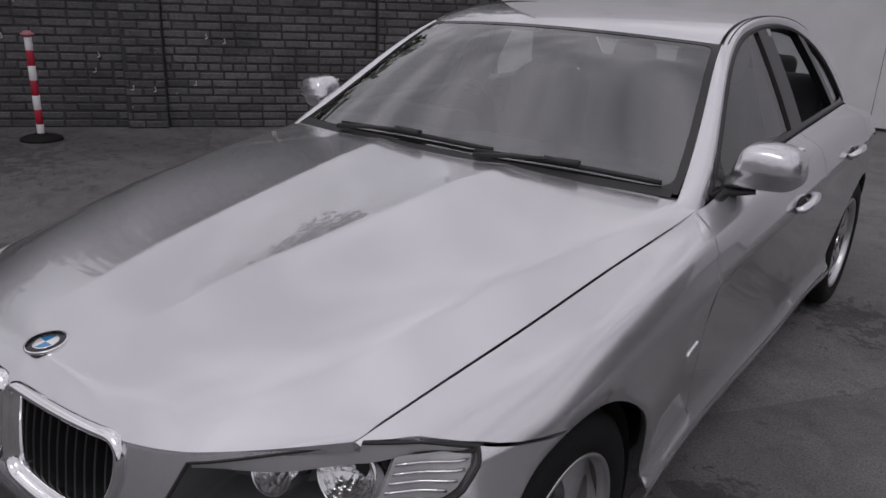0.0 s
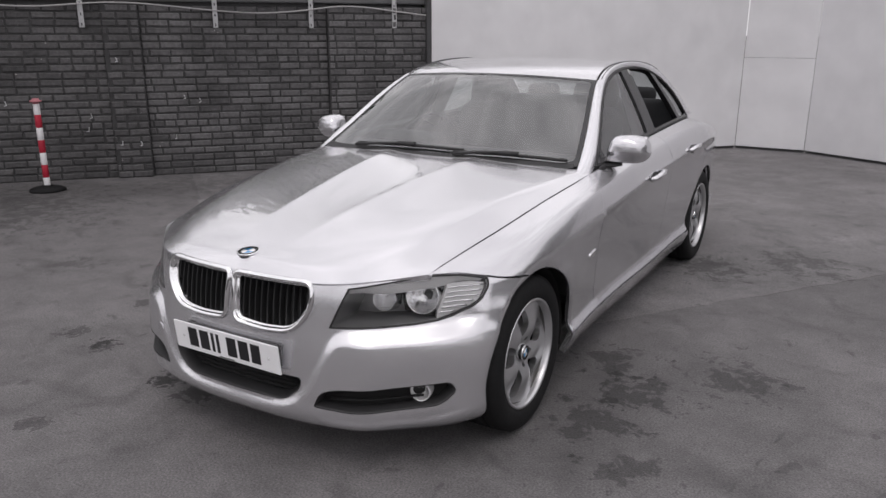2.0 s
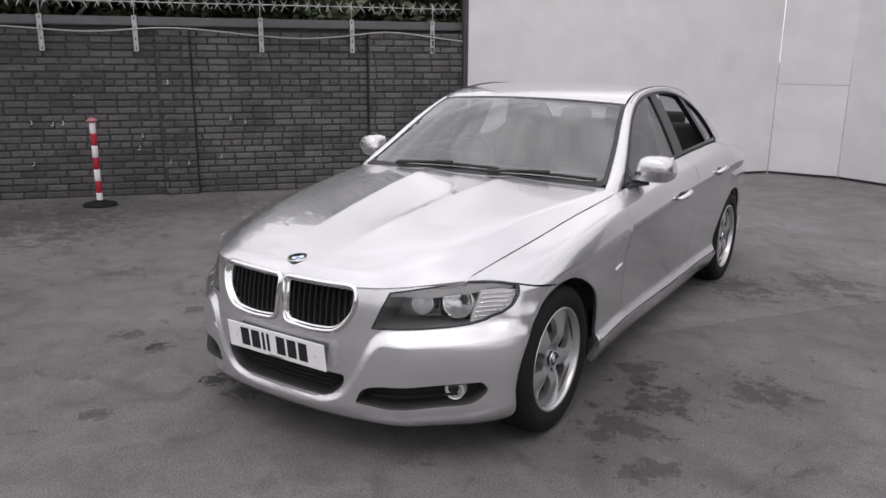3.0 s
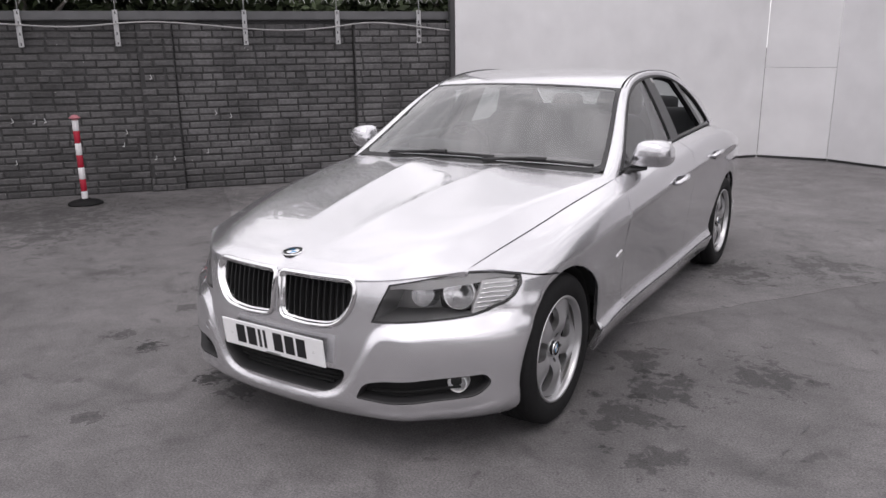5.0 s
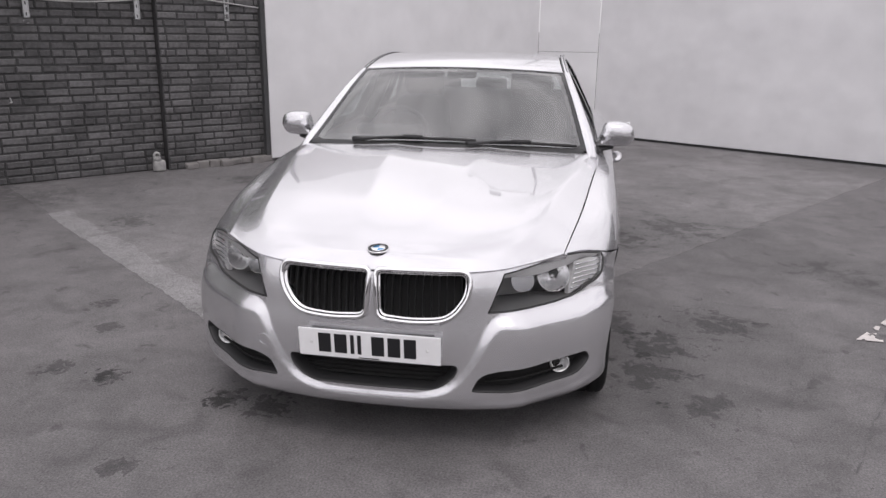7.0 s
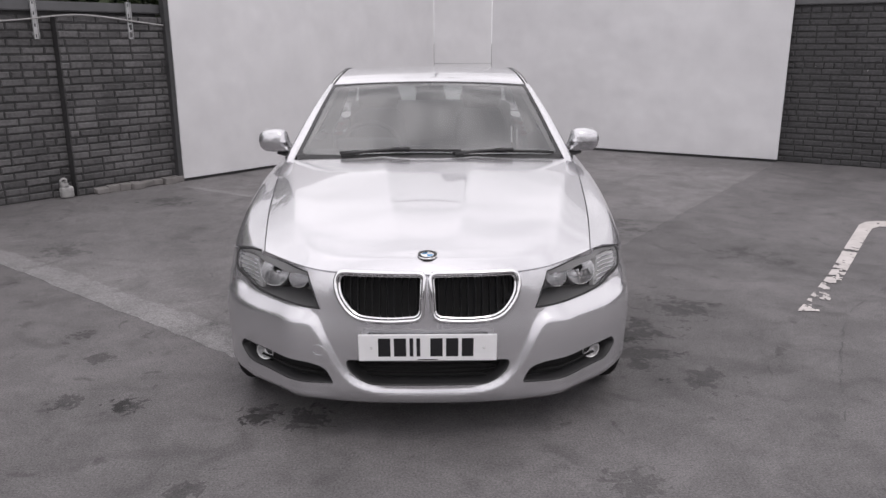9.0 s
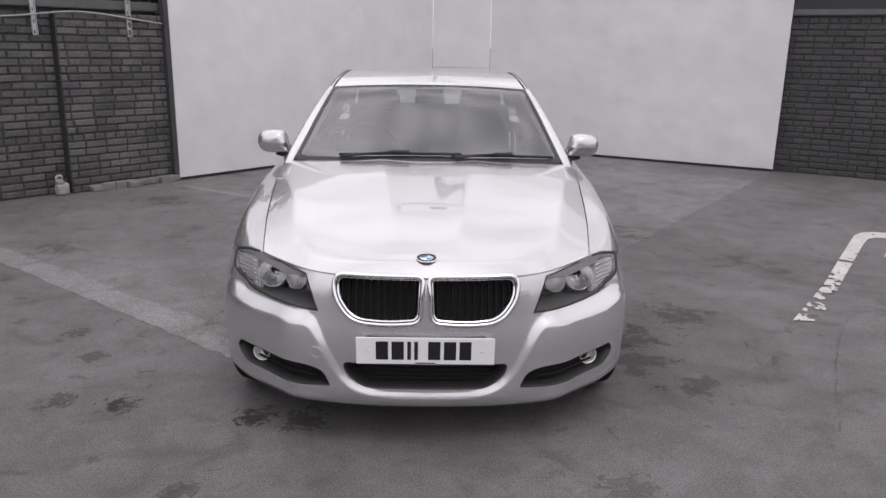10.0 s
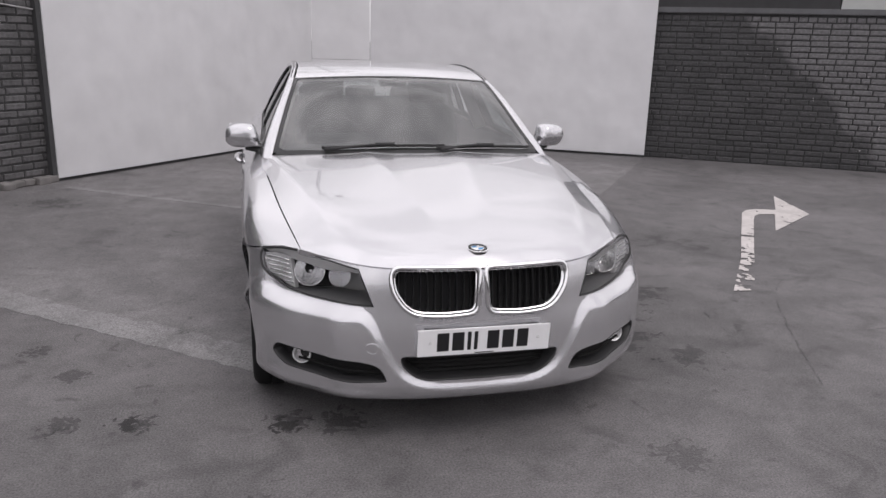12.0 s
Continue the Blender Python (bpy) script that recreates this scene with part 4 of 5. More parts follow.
FOG = rounded([(u_of(0.350), 0.272, 0.012), (u_of(0.375), 0.334, 0.03), (u_of(0.44), 0.350, 0.02), (u_of(0.700), 0.362, 0.018), (u_of(0.718), 0.325, 0.03), (u_of(0.680), 0.274, 0.05), (u_of(0.45), 0.260, 0.03)], 6)

right = [(u_of(x), z_front(x) - 0.004 + 0.003 * float(smooth((x - 0.70) / 0.08))) for x in np.linspace(0, 0.856, 60)]
zs = np.linspace(0.653, 0.172, 30)
right += [(nose_arch(z), z) for z in zs]
right += [(u_of(x), 0.188 - 0.016 * float(smooth((x - 0.35) / 0.4))) for x in np.linspace(0.78, 0.0, 20)]
outline = right + [(-u, z) for u, z in reversed(right[1:-1])]


def nose_both(u, z):
    x, y, zz = nose(np.abs(u), z)
    return np.where(np.asarray(u) < 0, -x, x), y, zz


def mirrored(poly):
    return [(-u, z) for u, z in poly]


KID_U = [(u_of(x), z) for x, z in KIDNEY]
INT_U = [(math.copysign(u_of(abs(x)), x), z) for x, z in INTAKE]
bumper = part("front_bumper", sheet(nose_both, outline, [inset(KID_U, 0.004), inset(mirrored(KID_U), 0.004), LAMP, mirrored(LAMP), INT_U, FOG, mirrored(FOG)], step=0.0095, lip=0.03), paint, car)

# flanks
arch = lambda yc, a: (yc + (ARCH_R) * math.cos(a), ARCH_Z + ARCH_R * math.sin(a))


def arch_line(yc, a0, a1, n=28):
    return [fl(*arch(yc, radians(a0 + (a1 - a0) * k / n))) for k in range(n + 1)]


DOOR_F, DOOR_M = 0.70, 1.80
a_front = math.degrees(math.asin((0.656 - ARCH_Z) / ARCH_R))
wing = [(-0.44, 0.0)] + [(y, 0.0) for y in np.linspace(-0.3, 0.72, 16)] + [(DOOR_F - 0.02, 0.1), (DOOR_F - 0.05, 0.3), fl(DOOR_F + 0.02, 0.294), fl(0.6, 0.294), fl(0.353, 0.292)]
wing += arch_line(0.0, -3, 180 - a_front)
for x in np.linspace(0.852, 0.672, 16):
    _, ny, nz = nose(np.array([u_of(x)]), np.array([z_front(x) - 0.004 + 0.003 * float(smooth((x - 0.70) / 0.08))]))
    wing.append(fl(float(ny[0]), float(nz[0]) + 0.0045))
wing.append(fl(-0.438, 0.7225))
for side, nm in ((1, "wing"), (-1, "wing")):
    part(nm, sheet(flank, wing, step=0.025, lip=0.02, gap=0.0025, sx=side, flip=True), paint, car)
    d1 = [(0.72, 0.0)] + [(y, 0.0) for y in np.linspace(0.85, DOOR_M, 10)] + [(DOOR_M + 0.01, 0.2), fl(DOOR_M, 0.294)] + [fl(y, 0.294) for y in np.linspace(1.6, DOOR_F + 0.02, 8)] + [(DOOR_F - 0.05, 0.3), (DOOR_F - 0.02, 0.1)]
    door = part("front_door", sheet(flank, d1, step=0.03, lip=0.02, gap=0.0025, sx=side, flip=True), paint, car)
    d2 = [(y, 0.0) for y in np.linspace(DOOR_M, 2.62, 10)] + [(2.66, 0.1), (2.62, 0.25)] + [fl(*arch(2.76, radians(a))) for a in range(106, 178, 8)] + [fl(2.385, 0.30), fl(2.36, 0.294)] + [fl(y, 0.294) for y in np.linspace(2.25, DOOR_M, 6)] + [(DOOR_M + 0.01, 0.2)]
    part("rear_door", sheet(flank, d2, step=0.03, lip=0.02, gap=0.0025, sx=side, flip=True), paint, car)
    q = [(y, 0.0) for y in np.linspace(2.62, 3.60, 12)] + [(3.60, s) for s in np.linspace(0.1, 0.66, 6)] + [fl(3.12, 0.215)] + arch_line(2.76, -10, 106, 24) + [(2.62, 0.25), (2.66, 0.1)]
    part("rear_wing", sheet(flank, q, step=0.03, lip=0.02, gap=0.0025, sx=side, flip=True), paint, car)
    sill = [fl(y, 0.290) for y in np.linspace(0.354, 2.40, 20)] + [fl(2.42, 0.19)] + [fl(y, 0.19) for y in np.linspace(2.2, 0.337, 10)]
    part("sill", sheet(flank, sill, step=0.03, lip=0.03, gap=0.002, sx=side, flip=True), paint, car)

# ---- the car: details of the front ----


def offs(surface, d, flip=False):
    """The surface moved outwards by d."""
    def f(u, v):
        u, v = np.asarray(u, float), np.asarray(v, float)
        e = 0.0015
        p = np.stack(surface(u, v), -1)
        a = np.stack(surface(u + e, v), -1) - np.stack(surface(u - e, v), -1)
        b = np.stack(surface(u, v + e), -1) - np.stack(surface(u, v - e), -1)
        n = np.cross(a, b)
        n /= np.maximum(np.linalg.norm(n, axis=-1), 1e-12)[..., None]
        p = p + n * (-d if flip else d)
        return p[..., 0], p[..., 1], p[..., 2]
    return f


def band(surface, poly, profile, flip=False, sx=1.0, step=0.015, closed=True):
    """A moulding along an outline on a surface: the profile gives (inset, height) pairs."""
    poly = dense(poly, step, closed)
    rows = []
    for ins, h in profile:
        q = np.array(inset(poly, ins) if ins else poly)
        rows.append(np.stack(offs(surface, h, flip)(q[:, 0], q[:, 1]), 1) * np.array([sx, 1, 1]))
    bm = bmesh.new()
    vs = [[bm.verts.new(p) for p in r] for r in rows]
    n = len(poly)
    for r1, r2 in zip(vs, vs[1:]):
        for k in range(n if closed else n - 1):
            bm.faces.new((r1[k], r1[(k + 1) % n], r2[(k + 1) % n], r2[k])).smooth = True
    bmesh.ops.recalc_face_normals(bm, faces=bm.faces[:])
    return bm


def at_surface(surface, u, v, d=0.0, flip=False):
    p = offs(surface, d, flip)(np.array([u]), np.array([v]))
    return Vector((float(p[0][0]), float(p[1][0]), float(p[2][0])))


fog_metal = simple("dull_fog_reflector", (0.85, 0.85, 0.86), 0.22, 0.55, 0.1, 120, 0.6, 0.0, 90)


def lamp_back(u, z):
    """The back of a headlamp's housing, behind the front skin."""
    x, y, zz = nose(u, z)
    k = 1 - 0.8 * smooth((x - 0.685) / 0.08)
    return x - 0.03, y + 0.180 * k + 0.02, zz - 0.006


for sx in (1, -1):
    ring = part("kidney_grille", band(nose, KID_U, [(-0.003, -0.006), (-0.002, 0.006), (0.002, 0.011), (0.008, 0.013), (0.013, 0.010), (0.0165, 0.003), (0.017, -0.008), (0.020, -0.007), (0.022, -0.012), (0.025, -0.05)], False, sx), chrome, car, "chrome kidney grille surround")
    ku = inset(KID_U, 0.021)
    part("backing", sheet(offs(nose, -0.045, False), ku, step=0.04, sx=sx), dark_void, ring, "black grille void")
    ua = np.array(ku)
    for k in range(11):
        u = ua[:, 0].min() + (k + 0.6) / 11 * np.ptp(ua[:, 0])
        zz = np.linspace(0.48, 0.70, 221)
        ok = zz[inside(ku, np.stack([np.full(221, u), zz], 1))]
        if len(ok) < 10:
            continue
        bm = bmesh.new()
        rows = []
        for z in np.linspace(ok[0], ok[-1], 9):
            c = [at_surface(nose, u + du, z, dd, False) for du, dd in ((-0.0018, -0.044), (-0.0018, -0.020), (0.0, -0.017), (0.0018, -0.020), (0.0018, -0.044))]
            rows.append([bm.verts.new((p.x * sx, p.y, p.z)) for p in c])
        for r1, r2 in zip(rows, rows[1:]):
            for j in range(4):
                bm.faces.new((r1[j], r1[j + 1], r2[j + 1], r2[j]))
        bmesh.ops.recalc_face_normals(bm, faces=bm.faces[:])
        part("slat", bm, slat_black, ring, "black slat")

    # headlamp
    lamp = part("headlight", sheet(lamp_back, LAMP, step=0.03, sx=sx), lamp_grey, car, "clear headlamp with dark grey housing")
    rim_pts = np.array(dense(LAMP, 0.015))
    front, rear = np.stack(offs(nose, -0.002)(rim_pts[:, 0], rim_pts[:, 1]), 1), np.stack(lamp_back(rim_pts[:, 0], rim_pts[:, 1]), 1)
    wall_bm = bmesh.new()
    ra, rb = ([wall_bm.verts.new((p[0] * sx, p[1], p[2])) for p in r] for r in (front, rear))
    for k in range(len(ra)):
        wall_bm.faces.new((ra[k], ra[(k + 1) % len(ra)], rb[(k + 1) % len(ra)], rb[k])).smooth = True
    part("housing_wall", wall_bm, lamp_grey, lamp)
    part("seal", band(nose, LAMP, [(-0.003, -0.004), (-0.002, 0.0005), (0.003, 0.0005), (0.004, -0.006)], False, sx), black_matt, lamp, "black rubber seal")
    top_line = [(0.463, 0.691), (0.51, 0.699), (0.55, 0.704), (0.61, 0.712), (0.662, 0.719), (0.70, 0.717), (0.74, 0.713), (0.790, 0.699)]
    bm = bmesh.new()
    rows = []
    for x, z in dense(top_line, 0.02, False):
        k = float(smooth((0.81 - x) / 0.14)) * (0.35 + 0.65 * float(smooth((x - 0.46) / 0.14)))
        q = [at_surface(nose, u_of(x), z, -0.005), at_surface(nose, u_of(x), z - 0.020 * k, -0.012), at_surface(nose, u_of(x) - 0.004, z - 0.040 * k, -0.024)]
        rows.append([bm.verts.new((p.x * sx, p.y, p.z)) for p in q])
    for r1, r2 in zip(rows, rows[1:]):
        for k in range(2):
            bm.faces.new((r1[k], r1[k + 1], r2[k + 1], r2[k])).smooth = True
    bmesh.ops.recalc_face_normals(bm, faces=bm.faces[:])
    part("brow", bm, lamp_brow, lamp, "satin grey light brow")
    for x, z, r, back in ((0.518, 0.620, 0.042, 0.135), (0.628, 0.624, 0.060, 0.104)):
        c = at_surface(nose, u_of(x), z) + Vector((-0.02, back, 0.0))
        nrm = Vector((0.20, -1, 0.30))
        bowl = lathe_bm([(0.0, -0.008)] + [(r * 0.96 * k / 10, -0.008 + 0.050 * (k / 10) ** 2) for k in range(1, 11)], 56)
        for v in bowl.verts:
            v.co.x += 0.0036 * abs(math.sin(math.pi * v.co.y / 0.015)) * (1 - (math.hypot(v.co.y, v.co.z) / r) ** 4)
        m = Matrix.Translation((c.x, c.y, c.z)) @ nrm.to_track_quat("X", "Z").to_matrix().to_4x4()
        bmesh.ops.transform(bowl, verts=bowl.verts[:], matrix=Matrix.Diagonal((sx, 1, 1, 1)) @ m)
        bmesh.ops.recalc_face_normals(bowl, faces=bowl.faces[:])
        b = part("reflector_bowl", bowl, bright_reflector, lamp, "chrome reflector bowl")
        bezel = lathe_bm([(r * 0.955, 0.040), (r * 0.97, 0.046), (r * 1.0, 0.046), (r * 1.02, 0.038), (r * 1.03, -0.02)], 40)
        bmesh.ops.transform(bezel, verts=bezel.verts[:], matrix=Matrix.Diagonal((sx, 1, 1, 1)) @ m)
        part("bezel", bezel, chrome, lamp, "satin metal bezel")
        bulb = lathe_bm([(0.0, 0.020), (0.004, 0.019), (0.0055, 0.015), (0.0055, -0.010)], 20)
        bmesh.ops.transform(bulb, verts=bulb.verts[:], matrix=Matrix.Diagonal((sx, 1, 1, 1)) @ m)
        part("bulb_cap", bulb, bright_reflector, lamp, "small metal bulb cap")
    ind = uz([(0.686, 0.600), (0.70, 0.640), (0.712, 0.688), (0.765, 0.696), (0.794, 0.690), (0.790, 0.667), (0.772, 0.634), (0.748, 0.604), (0.716, 0.583), (0.682, 0.573)])
    part("indicator", sheet(offs(nose, -0.020, False), ind, step=0.012, sx=sx, lip=0.02), lamp_brow, lamp, "clear ribbed indicator")
    for k in range(6):
        z = 0.592 + 0.0168 * k
        us = np.linspace(0.5, 1.2, 281)
        ok = us[inside(ind, np.stack([us, np.full(281, z)], 1))]
        pts = [at_surface(nose, u, z + 0.004 * (u - ok[0]) / 0.1, -0.014, False) for u in np.linspace(ok[0] + 0.004, ok[-1] - 0.004, 7)]
        part("rib", tube_bm([(p.x * sx, p.y, p.z) for p in pts], 0.0034, 6), chrome, lamp, "chrome indicator rib")
    lens = part("lens", sheet(offs(nose, -0.001, False), inset(LAMP, 0.002), step=0.016, sx=sx), clear_lens, lamp, "clear lens")
    lens.visible_shadow = False

    # fog lamp and its duct
    duct = part("side_intake", band(nose, FOG, [(-0.001, -0.004), (0.002, 0.001), (0.006, -0.006), (0.012, -0.055)], False, sx), black_matt, car, "black side air intake")
    part("backing", sheet(offs(nose, -0.05, False), inset(FOG, 0.01), step=0.03, sx=sx), dark_void, duct)
    bar = [at_surface(nose, u, 0.300 + 0.02 * (u - 0.45), -0.03, False) for u in np.linspace(u_of(0.40), u_of(0.64), 8)]
    part("blade", tube_bm([(p.x * sx, p.y, p.z) for p in bar], 0.007, 6, flat=0.6), dark_void, duct)
    c = at_surface(nose, u_of(0.640), 0.318, -0.056, False)
    m = Matrix.Translation(c) @ Vector((0.25, -1, 0)).to_track_quat("X", "Z").to_matrix().to_4x4()
    fog = lathe_bm([(0.0, 0.0), (0.013, 0.002), (0.025, 0.013), (0.032, 0.029), (0.035, 0.033), (0.038, 0.029), (0.039, -0.01)], 28)
    bmesh.ops.transform(fog, verts=fog.verts[:], matrix=Matrix.Diagonal((sx, 1, 1, 1)) @ m)
    bmesh.ops.recalc_face_normals(fog, faces=fog.faces[:])
    fl_ob = part("fog_light", fog, fog_metal, car, "round chrome fog lamp")
    cap = lathe_bm([(0.0, 0.037), (0.018, 0.035), (0.032, 0.028)], 28)
    bmesh.ops.transform(cap, verts=cap.verts[:], matrix=Matrix.Diagonal((sx, 1, 1, 1)) @ m)
    part("fog_lens", cap, clear_lens, fl_ob).visible_shadow = False

# lower middle intake
part("lower_grille", band(nose_both, INT_U, [(-0.001, -0.004), (0.002, 0.001), (0.006, -0.006), (0.015, -0.07)], False), black_matt, car, "black lower air intake")
low = bpy.data.objects["lower_grille"]
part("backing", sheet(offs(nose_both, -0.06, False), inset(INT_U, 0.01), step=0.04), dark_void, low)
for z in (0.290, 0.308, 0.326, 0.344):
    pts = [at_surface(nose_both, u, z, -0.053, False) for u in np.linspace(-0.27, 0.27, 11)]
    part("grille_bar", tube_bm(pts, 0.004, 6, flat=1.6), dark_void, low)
# towing-eye cover
TOW = [(u_of(0.40) * -1 + 0.024 * math.cos(w), 0.405 + 0.022 * math.sin(w)) for w in (2 * math.pi * k / 24 for k in range(24))]
part("towing_cover", band(nose_both, TOW, [(0.0, -0.002), (0.0, 0.0012), (0.0015, 0.0018), (0.003, 0.0008)], False), paint, car)

# number plate with plain bars for its characters
plate_m = pose(0, -0.7625, 0.4365, 6.0, 0, 0)
plate = part("number_plate", box_bm(0.52, 0.006, 0.111, 0.0025, 2, plate_m), plate_white, car, "white acrylic number plate with black bars")
part("plate_plinth", box_bm(0.46, 0.03, 0.09, 0.006, 2, pose(0, -0.744, 0.4365, 6.0, 0, 0)), black_matt, plate)
cx = -0.186
for w in (0.046, 0.046, 0.014, 0.014, 0, 0.046, 0.046, 0.044):
    if w == 0:
        cx += 0.026
        continue
    part("character_bar", box_bm(w, 0.0016, 0.076, 0.0004, 1, plate_m @ pose(cx + w / 2, -0.0034, 0.002)), plate_black, plate)
    cx += w + (0.013 if w > 0.02 else 0.012)
part("maker_bar", box_bm(0.075, 0.0012, 0.004, 0.0, 1, plate_m @ pose(0.0, -0.0032, -0.050)), plate_black, plate)
for x in (-0.212, 0.212):
    part("plate_screw", box_bm(0.010, 0.003, 0.010, 0.003, 3, plate_m @ pose(x, -0.004, 0.0)), white_enamel, plate)

# roundel on the bonnet
def roundel(parent, m, r):
    def disc(mat, nm, r0, r1, a0, a1, z, h=0.001):
        bm = bmesh.new()
        n = max(4, int((a1 - a0) / 10))
        ring = []
        for k in range(n + 1):
            w = radians(a0 + (a1 - a0) * k / n)
            ring.append([bm.verts.new(m @ Vector((math.cos(w) * q, math.sin(w) * q, zz))) for q, zz in ((max(r0, 1e-4), z), (r1 - h, z), (r1, z - h), (r1, z - 0.006))])
        for a, b in zip(ring, ring[1:]):
            for j in range(3):
                bm.faces.new((a[j], a[j + 1], b[j + 1], b[j])).smooth = True
        bmesh.ops.remove_doubles(bm, verts=bm.verts[:], dist=1e-5)
        bmesh.ops.recalc_face_normals(bm, faces=bm.faces[:])
        return part(nm, bm, mat, parent)
    disc(chrome, "outer_ring", r * 0.93, r, 0, 360, 0.004)
    disc(black_gloss, "black_ring", r * 0.6, r * 0.94, 0, 360, 0.0035)
    disc(chrome, "inner_ring", r * 0.57, r * 0.63, 0, 360, 0.0042)
    for k in range(4):
        disc(white_enamel if k % 2 == 0 else blue_enamel, "quadrant", 0, r * 0.58, 90 * k, 90 * k + 90, 0.0036)


p0 = at_surface(bonnet_surface, 0.0, 0.080)
nz = (at_surface(bonnet_surface, 0.0, 0.080, 0.01) - p0).normalized()
bm_ = nz.to_track_quat("Z", "Y").to_matrix().to_4x4()
badge = part("bonnet_badge", lathe_bm([(0.0, 0.001), (0.038, 0.001), (0.040, -0.004)], 32, "z"), black_gloss, car, "round badge with blue and white quarters")
badge.matrix_local = Matrix.Translation(p0) @ bm_
roundel(badge, Matrix(), 0.041)

# ---- the car: glasshouse ----
K8 = range(-1, 8)
in_x = spl(*zip(K8, (0.775, 0.735, 0.66, 0.585, 0.548, 0.54, 0.552, 0.60, 0.66)))
in_y = spl(*zip(K8, (0.46, 0.74, 1.06, 1.36, 1.72, 2.12, 2.50, 2.85, 3.12)))
in_z = spl(*zip(K8, (0.835, 0.935, 1.125, 1.293, 1.360, 1.360, 1.305, 1.150, 0.975)))
crown_y = spl(*zip(K8, (-0.115, -0.115, -0.115, -0.11, -0.05, 0.03, 0.08, 0.10, 0.10)))
crown_z = spl(*zip(K8, (0.0, 0.012, 0.024, 0.025, 0.014, 0.013, 0.019, 0.028, 0.03)))


def top_skin(p, q):
    """Windscreen, roof and rear window: p across (0.6 at the edge), q along (0.35 a step)."""
    a, t = np.asarray(p, float) / 0.6, np.asarray(q, float) / 0.35
    w = 1 - a * a
    return a * in_x(t), in_y(t) + w * crown_y(t), in_z(t) + w * crown_z(t)


def side_skin(y, z):
    """The plane of the side windows."""
    dz = np.asarray(z, float) - z_edge(y)
    return x_edge(y) - 0.47 * dz - 0.22 * dz * np.abs(dz), np.asarray(y, float), np.asarray(z, float)


OUT_Y = (0.56, 0.80, 1.10, 1.42, 1.76, 2.10, 2.38, 2.58, 2.70)
OUT_Z = (0.862, 0.925, 1.118, 1.278, 1.333, 1.328, 1.262, 1.145, 0.992)
out_y, out_z = spl(*zip(K8, OUT_Y)), spl(*zip(K8, OUT_Z))


def rail(u, v):
    """Pillars and roof rail between the top skin's edge and the side windows."""
    t = np.asarray(u, float) / 0.35
    v = np.asarray(v, float) / 0.12
    a = np.stack([in_x(t), in_y(t), in_z(t)], -1)
    b = np.stack(side_skin(out_y(t), out_z(t)), -1)
    w = v[..., None]
    bow = 4 * w * (1 - w) * smooth((t + 0.6) / 0.8)[..., None] * np.stack([0.013 + 0 * t, -0.008 * smooth((2.5 - t) / 1.5), 0.011 + 0 * t], -1)
    p = a * (1 - w) + b * w + bow
    return p[..., 0], p[..., 1], p[..., 2]


def rect(u0, u1, v0, v1, n=24):
    return [(u0 + (u1 - u0) * k / n, v0) for k in range(n)] + [(u1, v0 + (v1 - v0) * k / n) for k in range(n)] + [(u1 - (u1 - u0) * k / n, v1) for k in range(n)] + [(u0, v1 - (v1 - v0) * k / n) for k in range(n)]


T = 0.35
WS = rect(-0.597, 0.597, 0.0, 1.95 * T)
ws = part("windscreen", sheet(top_skin, WS, step=0.03), screen_glass, car, "windscreen reflecting cloudy sky")
ws.visible_shadow = False
part("black_border", sheet(offs(top_skin, 0.0015), WS, [rounded([(-0.580, 0.022, 0.05), (0.580, 0.022, 0.05), (0.577, 1.90 * T, 0.03), (-0.577, 1.90 * T, 0.03)], 8)], step=0.02), black_gloss, ws, "black glazed border")
part("roof", sheet(top_skin, rect(-0.592, 0.592, 1.97 * T, 5.0 * T), step=0.035, lip=0.012), paint, car)
part("headlining", sheet(offs(top_skin, -0.03), rect(-0.58, 0.58, 2.0 * T, 4.95 * T), step=0.06), trim_grey, car, "grey fabric headlining")
rw = part("rear_window", sheet(top_skin, rect(-0.595, 0.595, 5.04 * T, 6.9 * T), step=0.04), side_glass, car, "dark rear window")
rw.visible_shadow = False
DLO = [(float(out_y(t)), float(out_z(t))) for t in np.linspace(0, 7, 43)]
DLO += [(y, float(z_edge(y)) + 0.004) for y in np.linspace(2.66, 0.86, 26)]
FRONT_W = [(float(out_y(t)), float(out_z(t))) for t in np.linspace(0.35, 2.93, 16)] + [(1.715, float(z_edge(1.715)) + 0.012)] + [(y, float(z_edge(y)) + 0.012) for y in np.linspace(1.6, 0.93, 8)]
REAR_W = [(float(out_y(t)), float(out_z(t))) for t in np.linspace(3.27, 4.45, 10)] + [(2.415, float(z_edge(2.415)) + 0.012)] + [(y, float(z_edge(y)) + 0.012) for y in np.linspace(2.3, 1.84, 7)]
QUARTER = [(float(out_y(t)), float(out_z(t))) for t in np.linspace(4.62, 6.85, 12)] + [(2.60, 1.004), (2.455, float(z_edge(2.455)) + 0.012)]
